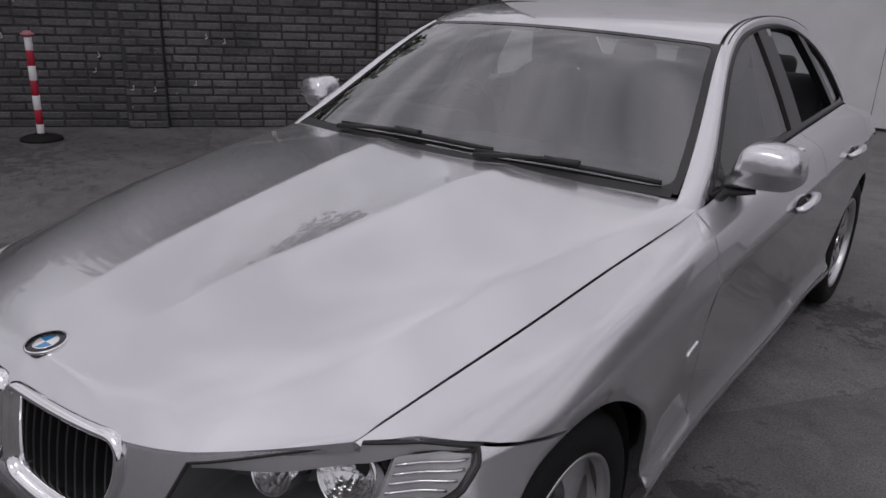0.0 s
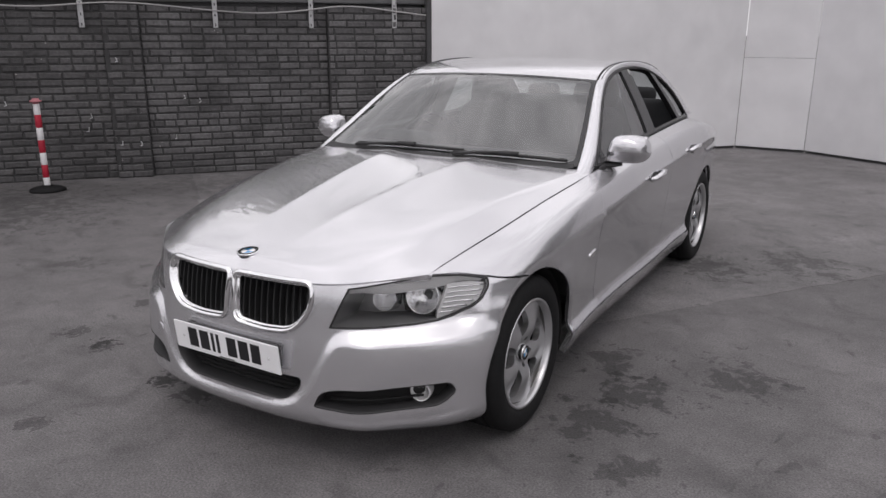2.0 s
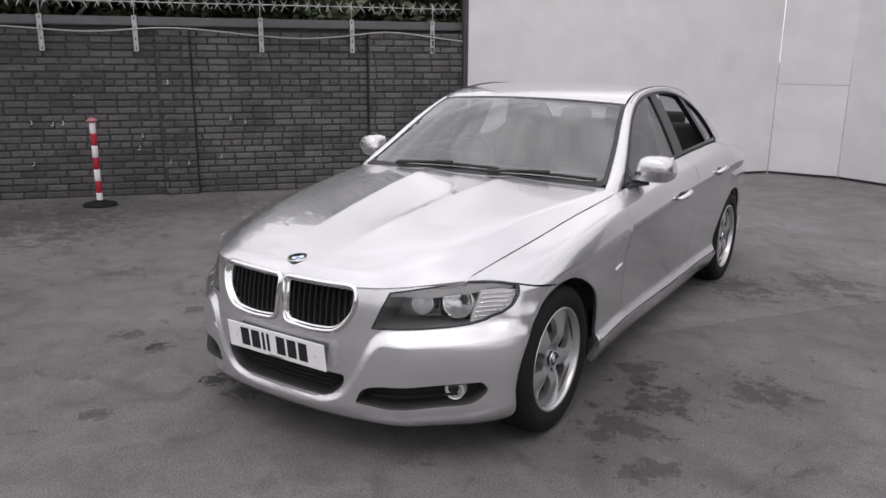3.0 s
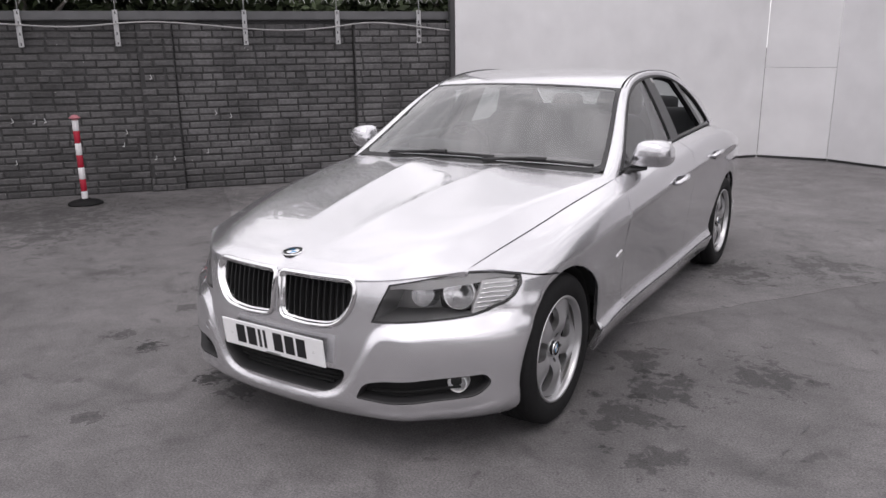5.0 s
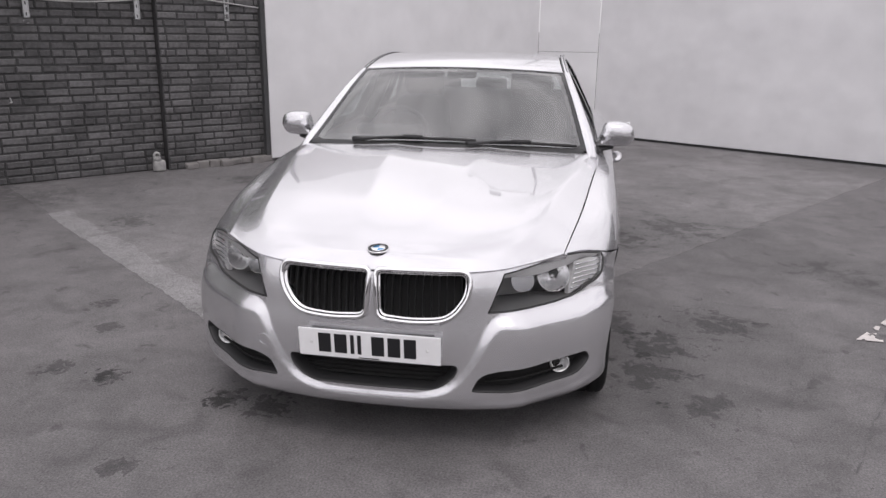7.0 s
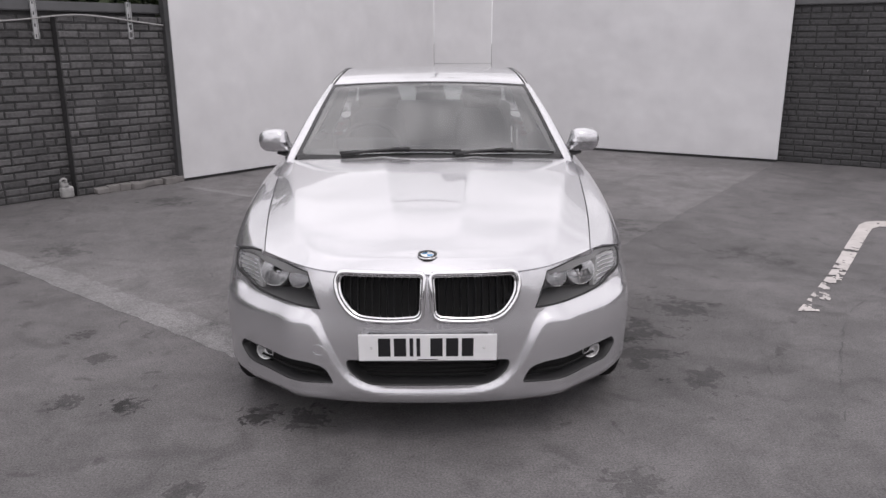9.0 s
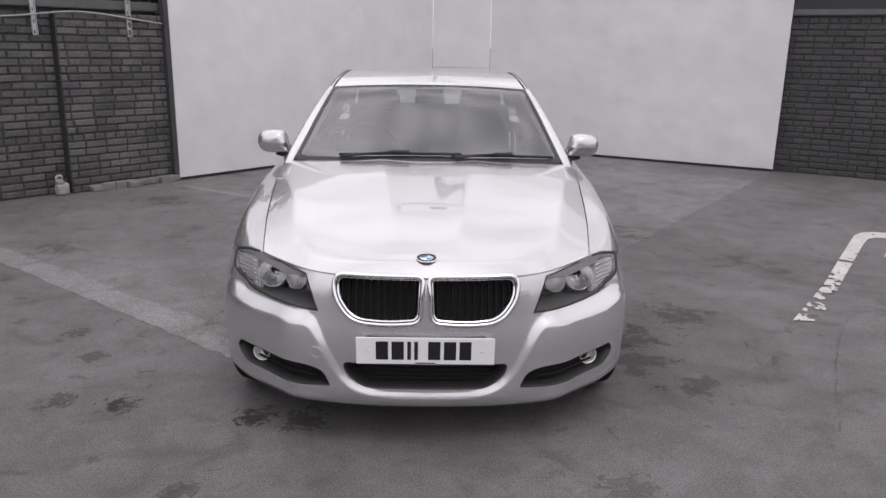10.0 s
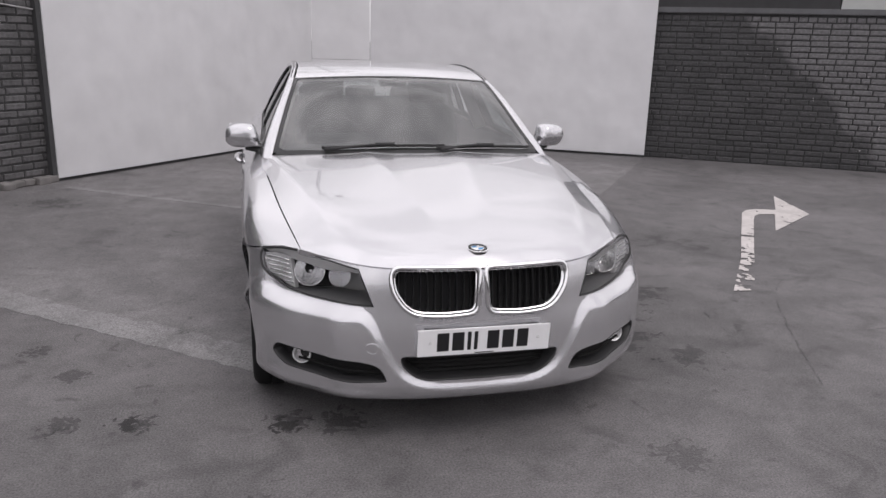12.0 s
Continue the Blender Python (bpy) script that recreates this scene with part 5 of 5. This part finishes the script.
for sx in (1, -1):
    part("pillar_rail", sheet(rail, rect(-0.75 * T, 7 * T, 0.0, 0.12), step=0.022, lip=0.012, sx=sx, flip=True), paint, car, "silver pillar and roof rail")
    for v in (0.004, 0.030):
        ditch = [at_surface(rail, u * T, v, 0.0005, True) for u in np.linspace(1.97, 5.0, 50)]
        part("roof_seam", tube_bm([(p.x * sx, p.y, p.z) for p in ditch], 0.0022, 6), black_matt, car, "thin dark roof seam")
    frame_ob = part("window_frame", sheet(offs(side_skin, 0.001), DLO, [inset(FRONT_W, 0.012), inset(REAR_W, 0.012), inset(QUARTER, 0.008)], step=0.02, lip=0.03, sx=sx), black_gloss, car, "black side window surround")
    part("frame_moulding", band(side_skin, DLO, [(-0.002, -0.004), (0.0, 0.005), (0.008, 0.006), (0.011, 0.0)], False, sx), black_matt, frame_ob)
    g1 = part("front_window", sheet(offs(side_skin, -0.008), inset(FRONT_W, 0.006), step=0.04, sx=sx), side_glass, car, "tinted front side window")
    g2 = part("quarter_window", sheet(offs(side_skin, -0.008), inset(QUARTER, 0.004), step=0.04, sx=sx), side_glass, car, "small tinted quarter window")
    gs = [g1, g2]
    if sx < 0:
        gs.append(part("rear_side_window", sheet(offs(side_skin, -0.008), inset(REAR_W, 0.006), step=0.04, sx=sx), side_glass, car, "tinted rear side window"))
    for g in gs:
        g.visible_shadow = False

# boot and tail
def boot_surface(p, q):
    a, v = np.asarray(p, float) / 0.6, np.asarray(q, float) / 0.5
    y = 3.08 + 0.54 * v
    w = 1 - a * a
    return a * (x_edge(y) - 0.004), y + 0.10 * w, z_edge(y) - 0.004 + 0.05 * w


part("boot_lid", sheet(boot_surface, rect(-0.598, 0.598, 0.0, 0.5), step=0.04, lip=0.06), paint, car)
tail_x = spl((0, 0.0), (1, 0.3), (2, 0.54), (3, 0.68), (4, 0.722))
tail_y = spl((0, 3.745), (1, 3.735), (2, 3.70), (3, 3.64), (4, 3.60))


def tail_skin(u, z):
    t = np.abs(u) / 0.25
    z = np.asarray(z, float)
    bulge = 0.03 * smooth((0.62 - z) / 0.05) - 0.05 * smooth((0.34 - z) / 0.15) - 0.03 * smooth((z - 0.8) / 0.2)
    return np.sign(u) * tail_x(t), tail_y(t) + bulge, z


LAMP_R = rounded([(0.60, 0.70, 0.03), (0.99, 0.70, 0.03), (0.99, 0.80, 0.03), (0.60, 0.80, 0.03)])
part("rear_bumper", sheet(tail_skin, rect(-0.999, 0.999, 0.19, 0.64), step=0.03, lip=0.03, flip=True), paint, car)
part("boot_panel", sheet(tail_skin, rect(-0.999, 0.999, 0.645, 0.84), [LAMP_R, mirrored(LAMP_R)], step=0.03, lip=0.02, flip=True), paint, car)
for sx in (1, -1):
    part("tail_light", sheet(offs(tail_skin, 0.004, True), LAMP_R, step=0.03, lip=0.03, flip=True, sx=sx), tail_red, car, "red tail lamp")

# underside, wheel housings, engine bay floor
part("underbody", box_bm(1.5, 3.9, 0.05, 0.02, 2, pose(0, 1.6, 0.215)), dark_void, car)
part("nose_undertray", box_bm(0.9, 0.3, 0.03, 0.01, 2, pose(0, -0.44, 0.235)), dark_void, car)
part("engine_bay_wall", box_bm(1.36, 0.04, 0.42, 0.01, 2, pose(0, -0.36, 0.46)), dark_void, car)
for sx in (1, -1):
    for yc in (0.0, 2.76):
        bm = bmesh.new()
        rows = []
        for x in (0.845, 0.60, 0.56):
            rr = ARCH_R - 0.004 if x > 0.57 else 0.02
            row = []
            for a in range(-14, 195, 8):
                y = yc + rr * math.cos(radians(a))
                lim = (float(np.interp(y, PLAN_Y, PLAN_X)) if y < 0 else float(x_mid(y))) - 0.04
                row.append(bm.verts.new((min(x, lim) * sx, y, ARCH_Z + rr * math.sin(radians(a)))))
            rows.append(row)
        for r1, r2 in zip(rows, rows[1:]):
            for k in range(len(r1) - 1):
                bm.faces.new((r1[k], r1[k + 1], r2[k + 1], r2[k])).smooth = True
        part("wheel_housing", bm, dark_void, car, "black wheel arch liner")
    for yc, a0, a1 in ((0.0, -3, 180 - a_front), (2.76, -10, 172)):
        line = arch_line(yc, a0, a1, 40)
        part("arch_lip", band(flank, line, [(0.0, -0.001), (-0.006, -0.004), (-0.008, -0.025)], True, sx, 0.02, False), paint, car)


# wheels
def wheel_face(p, q):
    p, q = np.asarray(p, float), np.asarray(q, float)
    r = np.hypot(p, q)
    ang = np.arctan2(q, p)
    spoke = 0.5 + 0.5 * np.cos(5 * ang)
    x = 0.084 - 0.030 * smooth((0.11 - r) / 0.09) - 0.012 * smooth((r - 0.10) / 0.10) + 0.004 * spoke - 0.012 * (1 - spoke) * smooth((r - 0.05) / 0.06) + 0.014 * smooth((0.036 - r) / 0.01)
    return x, p, q


def polar(r, a):
    return (r * math.cos(radians(a)), r * math.sin(radians(a)))


def wheel_parts():
    tyre = lathe_bm([(0.214, 0.075), (0.219, 0.092), (0.228, 0.100), (0.252, 0.106), (0.28, 0.105), (0.297, 0.098), (0.309, 0.085), (0.3135, 0.07), (0.3125, 0.062), (0.3145, 0.058), (0.315, 0.034), (0.309, 0.032), (0.309, 0.026), (0.3155, 0.024), (0.3155, -0.024), (0.309, -0.026), (0.309, -0.032), (0.315, -0.034), (0.3145, -0.07), (0.305, -0.088), (0.27, -0.104), (0.22, -0.10), (0.206, -0.08)], 72)
    lip = lathe_bm([(0.216, 0.088), (0.2225, 0.094), (0.2215, 0.099), (0.216, 0.100), (0.210, 0.096), (0.207, 0.085), (0.2055, 0.072)], 64)
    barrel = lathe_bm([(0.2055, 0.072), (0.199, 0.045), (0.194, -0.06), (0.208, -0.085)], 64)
    circle = [polar(0.2095, a) for a in range(0, 360, 5)]
    holes = []
    for k in range(5):
        c = 72 * k + 36
        holes.append(rounded([(*polar(0.068, c), 0.010), (*polar(0.092, c - 16), 0.02), (*polar(0.132, c - 19), 0.03), (*polar(0.168, c - 14), 0.022), (*polar(0.184, c - 3), 0.02), (*polar(0.184, c + 5), 0.02), (*polar(0.170, c + 13), 0.022), (*polar(0.132, c + 17), 0.03), (*polar(0.092, c + 15), 0.02)], 5))
    for k in range(5):
        h = [polar(0.056, 72 * k)]
        holes.append([(h[0][0] + 0.0095 * math.cos(w), h[0][1] + 0.0095 * math.sin(w)) for w in (2 * math.pi * j / 12 for j in range(12))])
    face = sheet(wheel_face, circle, holes, step=0.009, lip=0.03)
    disc = lathe_bm([(0.05, 0.03), (0.06, 0.03), (0.062, 0.012), (0.145, 0.012), (0.147, 0.004), (0.145, -0.008), (0.06, -0.008)], 48)
    bms = {}
    for nm, b in (("wheel", tyre), ("rim", lip), ("barrel", barrel), ("brake_disc", disc)):
        me = bpy.data.meshes.new(nm)
        b.to_mesh(me)
        b.free()
        bms[nm] = me
    bms["spokes"] = face
    return bms


WM = wheel_parts()
for sx in (1, -1):
    for yc, xc, turn in ((0.0, 0.758, -10), (2.76, 0.757, 20)):
        w = part("wheel", WM["wheel"], rubber, car, "black tyre on a five-spoke alloy wheel")
        w.matrix_local = pose(xc * sx, yc, 0.3145, 0, 0, 0 if sx > 0 else 180) @ pose(0, 0, 0, turn, 0, 0)
        part("rim", WM["rim"], alloy, w, "silver alloy rim")
        part("barrel", WM["barrel"], shaded_alloy, w, "alloy barrel with shade painted into its colour")
        part("spokes", WM["spokes"], alloy, w, "silver alloy five-spoke face")
        # added dark disc, stands for the shade seen through the spoke openings
        part("shade_disc", lathe_bm([(0.0, 0.006), (0.190, 0.006), (0.191, -0.004)], 32), dark_void, w, "dark disc added for shade behind the spokes")
        part("brake_disc", WM["brake_disc"], steel_grey, w, "steel brake disc")
        cap = part("centre_cap", lathe_bm([(0.0, 0.079), (0.030, 0.078), (0.032, 0.07), (0.032, 0.05)], 28), black_gloss, w, "round centre cap")
        roundel(cap, Matrix.Translation((0.0765, 0, 0)) @ Matrix.Rotation(radians(90), 4, "Y"), 0.031)
        for k in range(5):
            y, z = polar(0.056, 72 * k)
            part("wheel_bolt", box_bm(0.02, 0.014, 0.014, 0.004, 2, pose(0.040, y, z)), steel_grey, w)

# door mirrors
for sx in (1, -1):
    shape = dense(rounded([(0.768, 0.926, 0.006), (0.950, 0.932, 0.04), (0.984, 0.962, 0.04), (0.976, 1.046, 0.05), (0.905, 1.068, 0.06), (0.822, 1.062, 0.045), (0.804, 0.990, 0.06)], 6), 0.012)
    bm = bmesh.new()
    rows = []
    for y, k in ((1.035, 0.90), (1.03, 0.97), (1.012, 1.0), (0.985, 1.0), (0.962, 0.985), (0.944, 0.955), (0.930, 0.90), (0.919, 0.81), (0.912, 0.68), (0.908, 0.50), (0.906, 0.26), (0.905, 0.03)):
        row = []
        for x, z in shape:
            qx, qz = 0.900 + (x - 0.900) * k, 0.998 + (z - 0.998) * k
            tuck = 0.020 * float(smooth((0.990 - qz) / 0.014)) * float(smooth((1.02 - y) / 0.05)) + 0.10 * max(0.0, 0.975 - qz)
            row.append(bm.verts.new((qx * sx, y + tuck + 0.24 * (qx - 0.89), qz)))
        rows.append(row)
    for r1, r2 in zip(rows, rows[1:]):
        for k in range(len(r1)):
            bm.faces.new((r1[k], r1[(k + 1) % len(r1)], r2[(k + 1) % len(r1)], r2[k])).smooth = True
    bm.faces.new(rows[0])
    bm.faces.new(rows[-1][::-1])
    bmesh.ops.recalc_face_normals(bm, faces=bm.faces[:])
    mir = part("door_mirror", bm, paint, car, "silver door mirror housing")
    part("mirror_glass", box_bm(0.13, 0.008, 0.10, 0.003, 2, Matrix.Diagonal((sx, 1, 1, 1)) @ pose(0.895, 1.040, 1.004, 0, 0, 12)), chrome, mir, "mirror glass")
    part("mirror_foot", tube_bm([(0.770 * sx, 0.90, 0.925), (0.80 * sx, 0.925, 0.922), (0.83 * sx, 0.95, 0.922), (0.87 * sx, 0.965, 0.928)], [0.030, 0.024, 0.020, 0.016], 10, flat=0.5), black_matt, mir, "black mirror foot")
    tri = [(0.79, 0.918), (0.955, 0.935), (0.95, 1.02), (0.93, 1.012)]
    part("mirror_sail", sheet(offs(side_skin, 0.004), tri, step=0.02, lip=0.01, sx=sx), black_gloss, mir, "black corner cover")
    # door handles, repeater
    for y, z in ((1.45, 0.800), (2.30, 0.838)):
        s0 = fl(y, z)[1]
        pts = [at_surface(flank, y + d, s0 - 0.012 * (d + 0.1), h, True) for d, h in ((-0.10, 0.0), (-0.085, 0.018), (-0.04, 0.028), (0.03, 0.030), (0.075, 0.022), (0.095, 0.002))]
        hd = part("door_handle", tube_bm([(p.x * sx, p.y, p.z) for p in pts], [0.012, 0.015, 0.0155, 0.0155, 0.0165, 0.014], 12, flat=0.9), paint, car, "body-coloured pull handle")
        cup = [(y - 0.02 + 0.055 * math.cos(w), s0 + 0.002 + 0.022 * math.sin(w)) for w in (2 * math.pi * k / 20 for k in range(20))]
        part("handle_recess", sheet(offs(flank, 0.0012, True), cup, step=0.012, sx=sx, flip=True), black_matt, hd)
    rp = rounded([(0.525, fl(0.53, 0.569)[1], 0.012), (0.61, fl(0.6, 0.572)[1], 0.012), (0.613, fl(0.6, 0.602)[1], 0.012), (0.53, fl(0.53, 0.597)[1], 0.012)])
    rep = part("side_repeater", band(flank, rp, [(0.0, -0.002), (0.0, 0.003), (0.004, 0.005), (0.009, 0.007), (0.0125, 0.0072)], True, sx, 0.006), chrome, car, "clear side repeater lamp")
    part("repeater_lens", sheet(offs(flank, 0.006, True), inset(rp, 0.004), step=0.008, sx=sx, flip=True), simple("frosted_clear_lens", (0.55, 0.54, 0.53), 0.15, 0, 0.1, 40, 0, 1.0), rep)

# wipers
for a0, a1, t0, t1 in ((-0.66, 0.24, 0.08, 0.13), (0.17, 0.93, 0.08, 0.075)):
    def on(a, t, h):
        return at_surface(top_skin, a * 0.6, t * T, h)
    blade = [on(a0 + (a1 - a0) * k / 12, t0 + (t1 - t0) * k / 12 + 0.03 * math.sin(math.pi * k / 12), 0.012) for k in range(13)]
    wp = part("wiper", tube_bm(blade, 0.0055, 6, flat=1.5), black_matt, car, "black windscreen wiper")
    half = (a0 + a1) / 2
    arm = [on(a0 + 0.02, 0.0, 0.02), on(a0 + 0.25 * (a1 - a0), t0 - 0.03, 0.03), on(half, (t0 + t1) / 2 + 0.03, 0.026)]
    part("wiper_arm", tube_bm(arm, [0.012, 0.010, 0.006], 8, flat=0.7), black_matt, wp)
    part("wiper_joint", tube_bm([on(half - 0.07, (t0 + t1) / 2 + 0.025, 0.022), on(half + 0.07, (t0 + t1) / 2 + 0.03, 0.022)], 0.013, 8, flat=0.8), black_matt, wp)
part("cowl", sheet(offs(top_skin, 0.004), rect(-0.585, 0.585, -0.02, 0.016), step=0.03), black_matt, car, "black scuttle panel")

# ---- the car: inside ----
dash = part("dashboard", box_bm(1.36, 0.42, 0.22, 0.06, 4, pose(0, 0.95, 0.84, -8, 0, 0)), dash_mat, car, "black moulded dashboard")
part("instrument_hood", box_bm(0.36, 0.2, 0.09, 0.035, 4, pose(-0.36, 1.02, 0.96, -8, 0, 0)), dash_mat, dash)
part("cabin_floor", box_bm(1.45, 2.4, 0.04, 0.01, 2, pose(0, 1.9, 0.30)), dash_mat, car)
ring_pts = [(-0.36 + 0.185 * math.cos(w), 1.22 + 0.185 * math.sin(w) * 0.42, 0.90 + 0.185 * math.sin(w) * 0.9) for w in (2 * math.pi * k / 32 for k in range(32))]
sw = part("steering_wheel", tube_bm(ring_pts, 0.015, 8, True), dash_mat, car, "black steering wheel")
part("boss", box_bm(0.16, 0.05, 0.13, 0.02, 3, pose(-0.36, 1.21, 0.89, 25, 0, 0)), dash_mat, sw)
for x in (-0.36, 0.36):
    seat = part("front_seat", box_bm(0.50, 0.52, 0.16, 0.06, 4, pose(x, 1.52, 0.52, 6, 0, 0)), cloth, car, "charcoal cloth front seat")
    back = box_bm(0.48, 0.15, 0.62, 0.065, 4)
    for v in back.verts:
        v.co.x *= 1 - 0.42 * max(0.0, (v.co.z - 0.02) / 0.29) ** 2
        v.co.y += 0.25 * v.co.x * v.co.x
    bmesh.ops.transform(back, verts=back.verts[:], matrix=pose(x, 1.86, 0.80, -16, 0, 0))
    part("backrest", back, cloth, seat)
    part("headrest", box_bm(0.27, 0.10, 0.19, 0.045, 4, pose(x, 1.985, 1.19, -10, 0, 0)), cloth, seat)
    for dx in (-0.06, 0.06):
        part("headrest_post", tube_bm([(x + dx, 1.95, 1.05), (x + dx, 1.98, 1.16)], 0.007, 8), chrome, seat)
bench = part("rear_bench", box_bm(1.28, 0.5, 0.18, 0.06, 4, pose(0, 2.38, 0.52, 5, 0, 0)), cloth, car, "charcoal cloth rear bench")
part("backrest", box_bm(1.28, 0.16, 0.60, 0.06, 4, pose(0, 2.70, 0.80, -20, 0, 0)), cloth, bench)
for x in (-0.36, 0.0, 0.36):
    part("headrest", box_bm(0.24, 0.09, 0.13, 0.04, 4, pose(x, 2.83, 1.10, -10, 0, 0)), cloth, bench)
part("parcel_shelf", box_bm(1.2, 0.4, 0.03, 0.01, 2, pose(0, 2.95, 0.985)), cloth, car)
im = part("interior_mirror", box_bm(0.17, 0.035, 0.05, 0.016, 3, pose(0, 1.30, 1.275, 0, 0, 8)), black_gloss, car, "black rear-view mirror")
part("mirror_stalk", tube_bm([(0, 1.24, 1.30), (0, 1.28, 1.275)], 0.015, 8), black_gloss, im)
pd = at_surface(top_skin, -0.53, 0.19 * 1.0, -0.006)
nd = (at_surface(top_skin, -0.53, 0.19, 0.004) - pd).normalized().to_track_quat("Z", "Y").to_matrix().to_4x4()
disc_ob = part("permit_disc", lathe_bm([(0.0, 0.001), (0.036, 0.001), (0.038, 0.0), (0.036, -0.002), (0.0, -0.002)], 28, "z"), black_matt, car, "round dark permit holder")
disc_ob.matrix_local = Matrix.Translation(pd) @ nd
for sx in (1, -1):
    part("door_card", box_bm(0.05, 1.75, 0.62, 0.02, 2, pose(0.79 * sx, 1.72, 0.62)), dash_mat, car, "black door lining")
    part("b_pillar_lining", tube_bm([(0.70 * sx, 1.79, 0.95), (0.555 * sx, 1.85, 1.31)], 0.04, 8), trim_grey, car)
    part("a_pillar_lining", tube_bm([(0.715 * sx, 0.82, 0.945), (0.64 * sx, 1.12, 1.11), (0.565 * sx, 1.42, 1.275)], 0.02, 8), trim_grey, car)

# ---- bricks, laid course by course ----


def brick_mesh(w, h=0.060, t=0.03):
    bm = bmesh.new()
    c = 0.008
    v = [bm.verts.new(p) for p in ((0, 0, 0), (w, 0, 0), (w, 0, h), (0, 0, h))]
    m = [bm.verts.new(p) for p in ((0, t - c, 0), (w, t - c, 0), (w, t - c, h), (0, t - c, h))]
    f = [bm.verts.new(p) for p in ((c, t, c), (w - c, t, c), (w - c, t, h - c), (c, t, h - c))]
    for a, b in ((v, m), (m, f)):
        for k in range(4):
            bm.faces.new((a[k], a[(k + 1) % 4], b[(k + 1) % 4], b[k]))
    bm.faces.new(f)
    bmesh.ops.recalc_face_normals(bm, faces=bm.faces[:])
    me = bpy.data.meshes.new("brick")
    bm.to_mesh(me)
    bm.free()
    return me


def lay(wall, origin, d, nrm, length, top, faces, near, seed):
    """Courses of bricks on a wall; near gives the stretch whose bricks are single parts."""
    rnd = random.Random(seed)
    rot = Matrix(((d.x, nrm.x, 0, 0), (d.y, nrm.y, 0, 0), (0, 0, 1, 0), (0, 0, 0, 1)))
    kinds = {}
    rest = {}
    count = 0
    for row in range(int(top / 0.075)):
        z = 0.008 + row * 0.075
        header_row = row % 9 == 7
        for lo, hi, out, mat in faces:
            a = lo - 0.11 * (row % 2) - rnd.uniform(0, 0.012)
            while a < min(hi, length):
                w = 0.098 if header_row or rnd.random() < 0.06 else 0.208 + rnd.choice((-0.006, 0, 0.006))
                a0, a1 = max(a, lo + 0.004), min(a + w, hi - 0.004)
                w1 = w if a1 - a0 > w - 1e-6 else math.floor((a1 - a0) / 0.01) * 0.01
                a += w + 0.0155
                if w1 < 0.03:
                    continue
                m = Matrix.Translation(origin + d * a0 + nrm * (out - 0.026 + rnd.uniform(-0.005, 0.004)) + Vector((0, 0, z + rnd.uniform(-0.0015, 0.0015)))) @ rot @ pose(0, 0, 0, 0, rnd.uniform(-0.7, 0.7), 0)
                key = (round(w1, 4), mat.name)
                if key not in kinds:
                    kinds[key] = brick_mesh(w1)
                    kinds[key].materials.append(mat)
                if near[0] <= a0 < near[1] and count < 300 and z > near[2]:
                    ob = part("brick", kinds[key], None, wall)
                    ob.matrix_local = m
                    count += 1
                else:
                    rest_v, rest_f = rest.setdefault(mat.name, ([], []))
                    i = len(rest_v)
                    rest_v += [tuple(m @ v.co) for v in kinds[key].vertices]
                    rest_f += [tuple(i + k for k in p.vertices) for p in kinds[key].polygons]
    for name, (rest_v, rest_f) in rest.items():
        me = bpy.data.meshes.new("brickwork")
        me.from_pydata(rest_v, [], rest_f)
        ob = part("brickwork", me, bpy.data.materials[name], wall)
        ob["kind"] = "stuff"


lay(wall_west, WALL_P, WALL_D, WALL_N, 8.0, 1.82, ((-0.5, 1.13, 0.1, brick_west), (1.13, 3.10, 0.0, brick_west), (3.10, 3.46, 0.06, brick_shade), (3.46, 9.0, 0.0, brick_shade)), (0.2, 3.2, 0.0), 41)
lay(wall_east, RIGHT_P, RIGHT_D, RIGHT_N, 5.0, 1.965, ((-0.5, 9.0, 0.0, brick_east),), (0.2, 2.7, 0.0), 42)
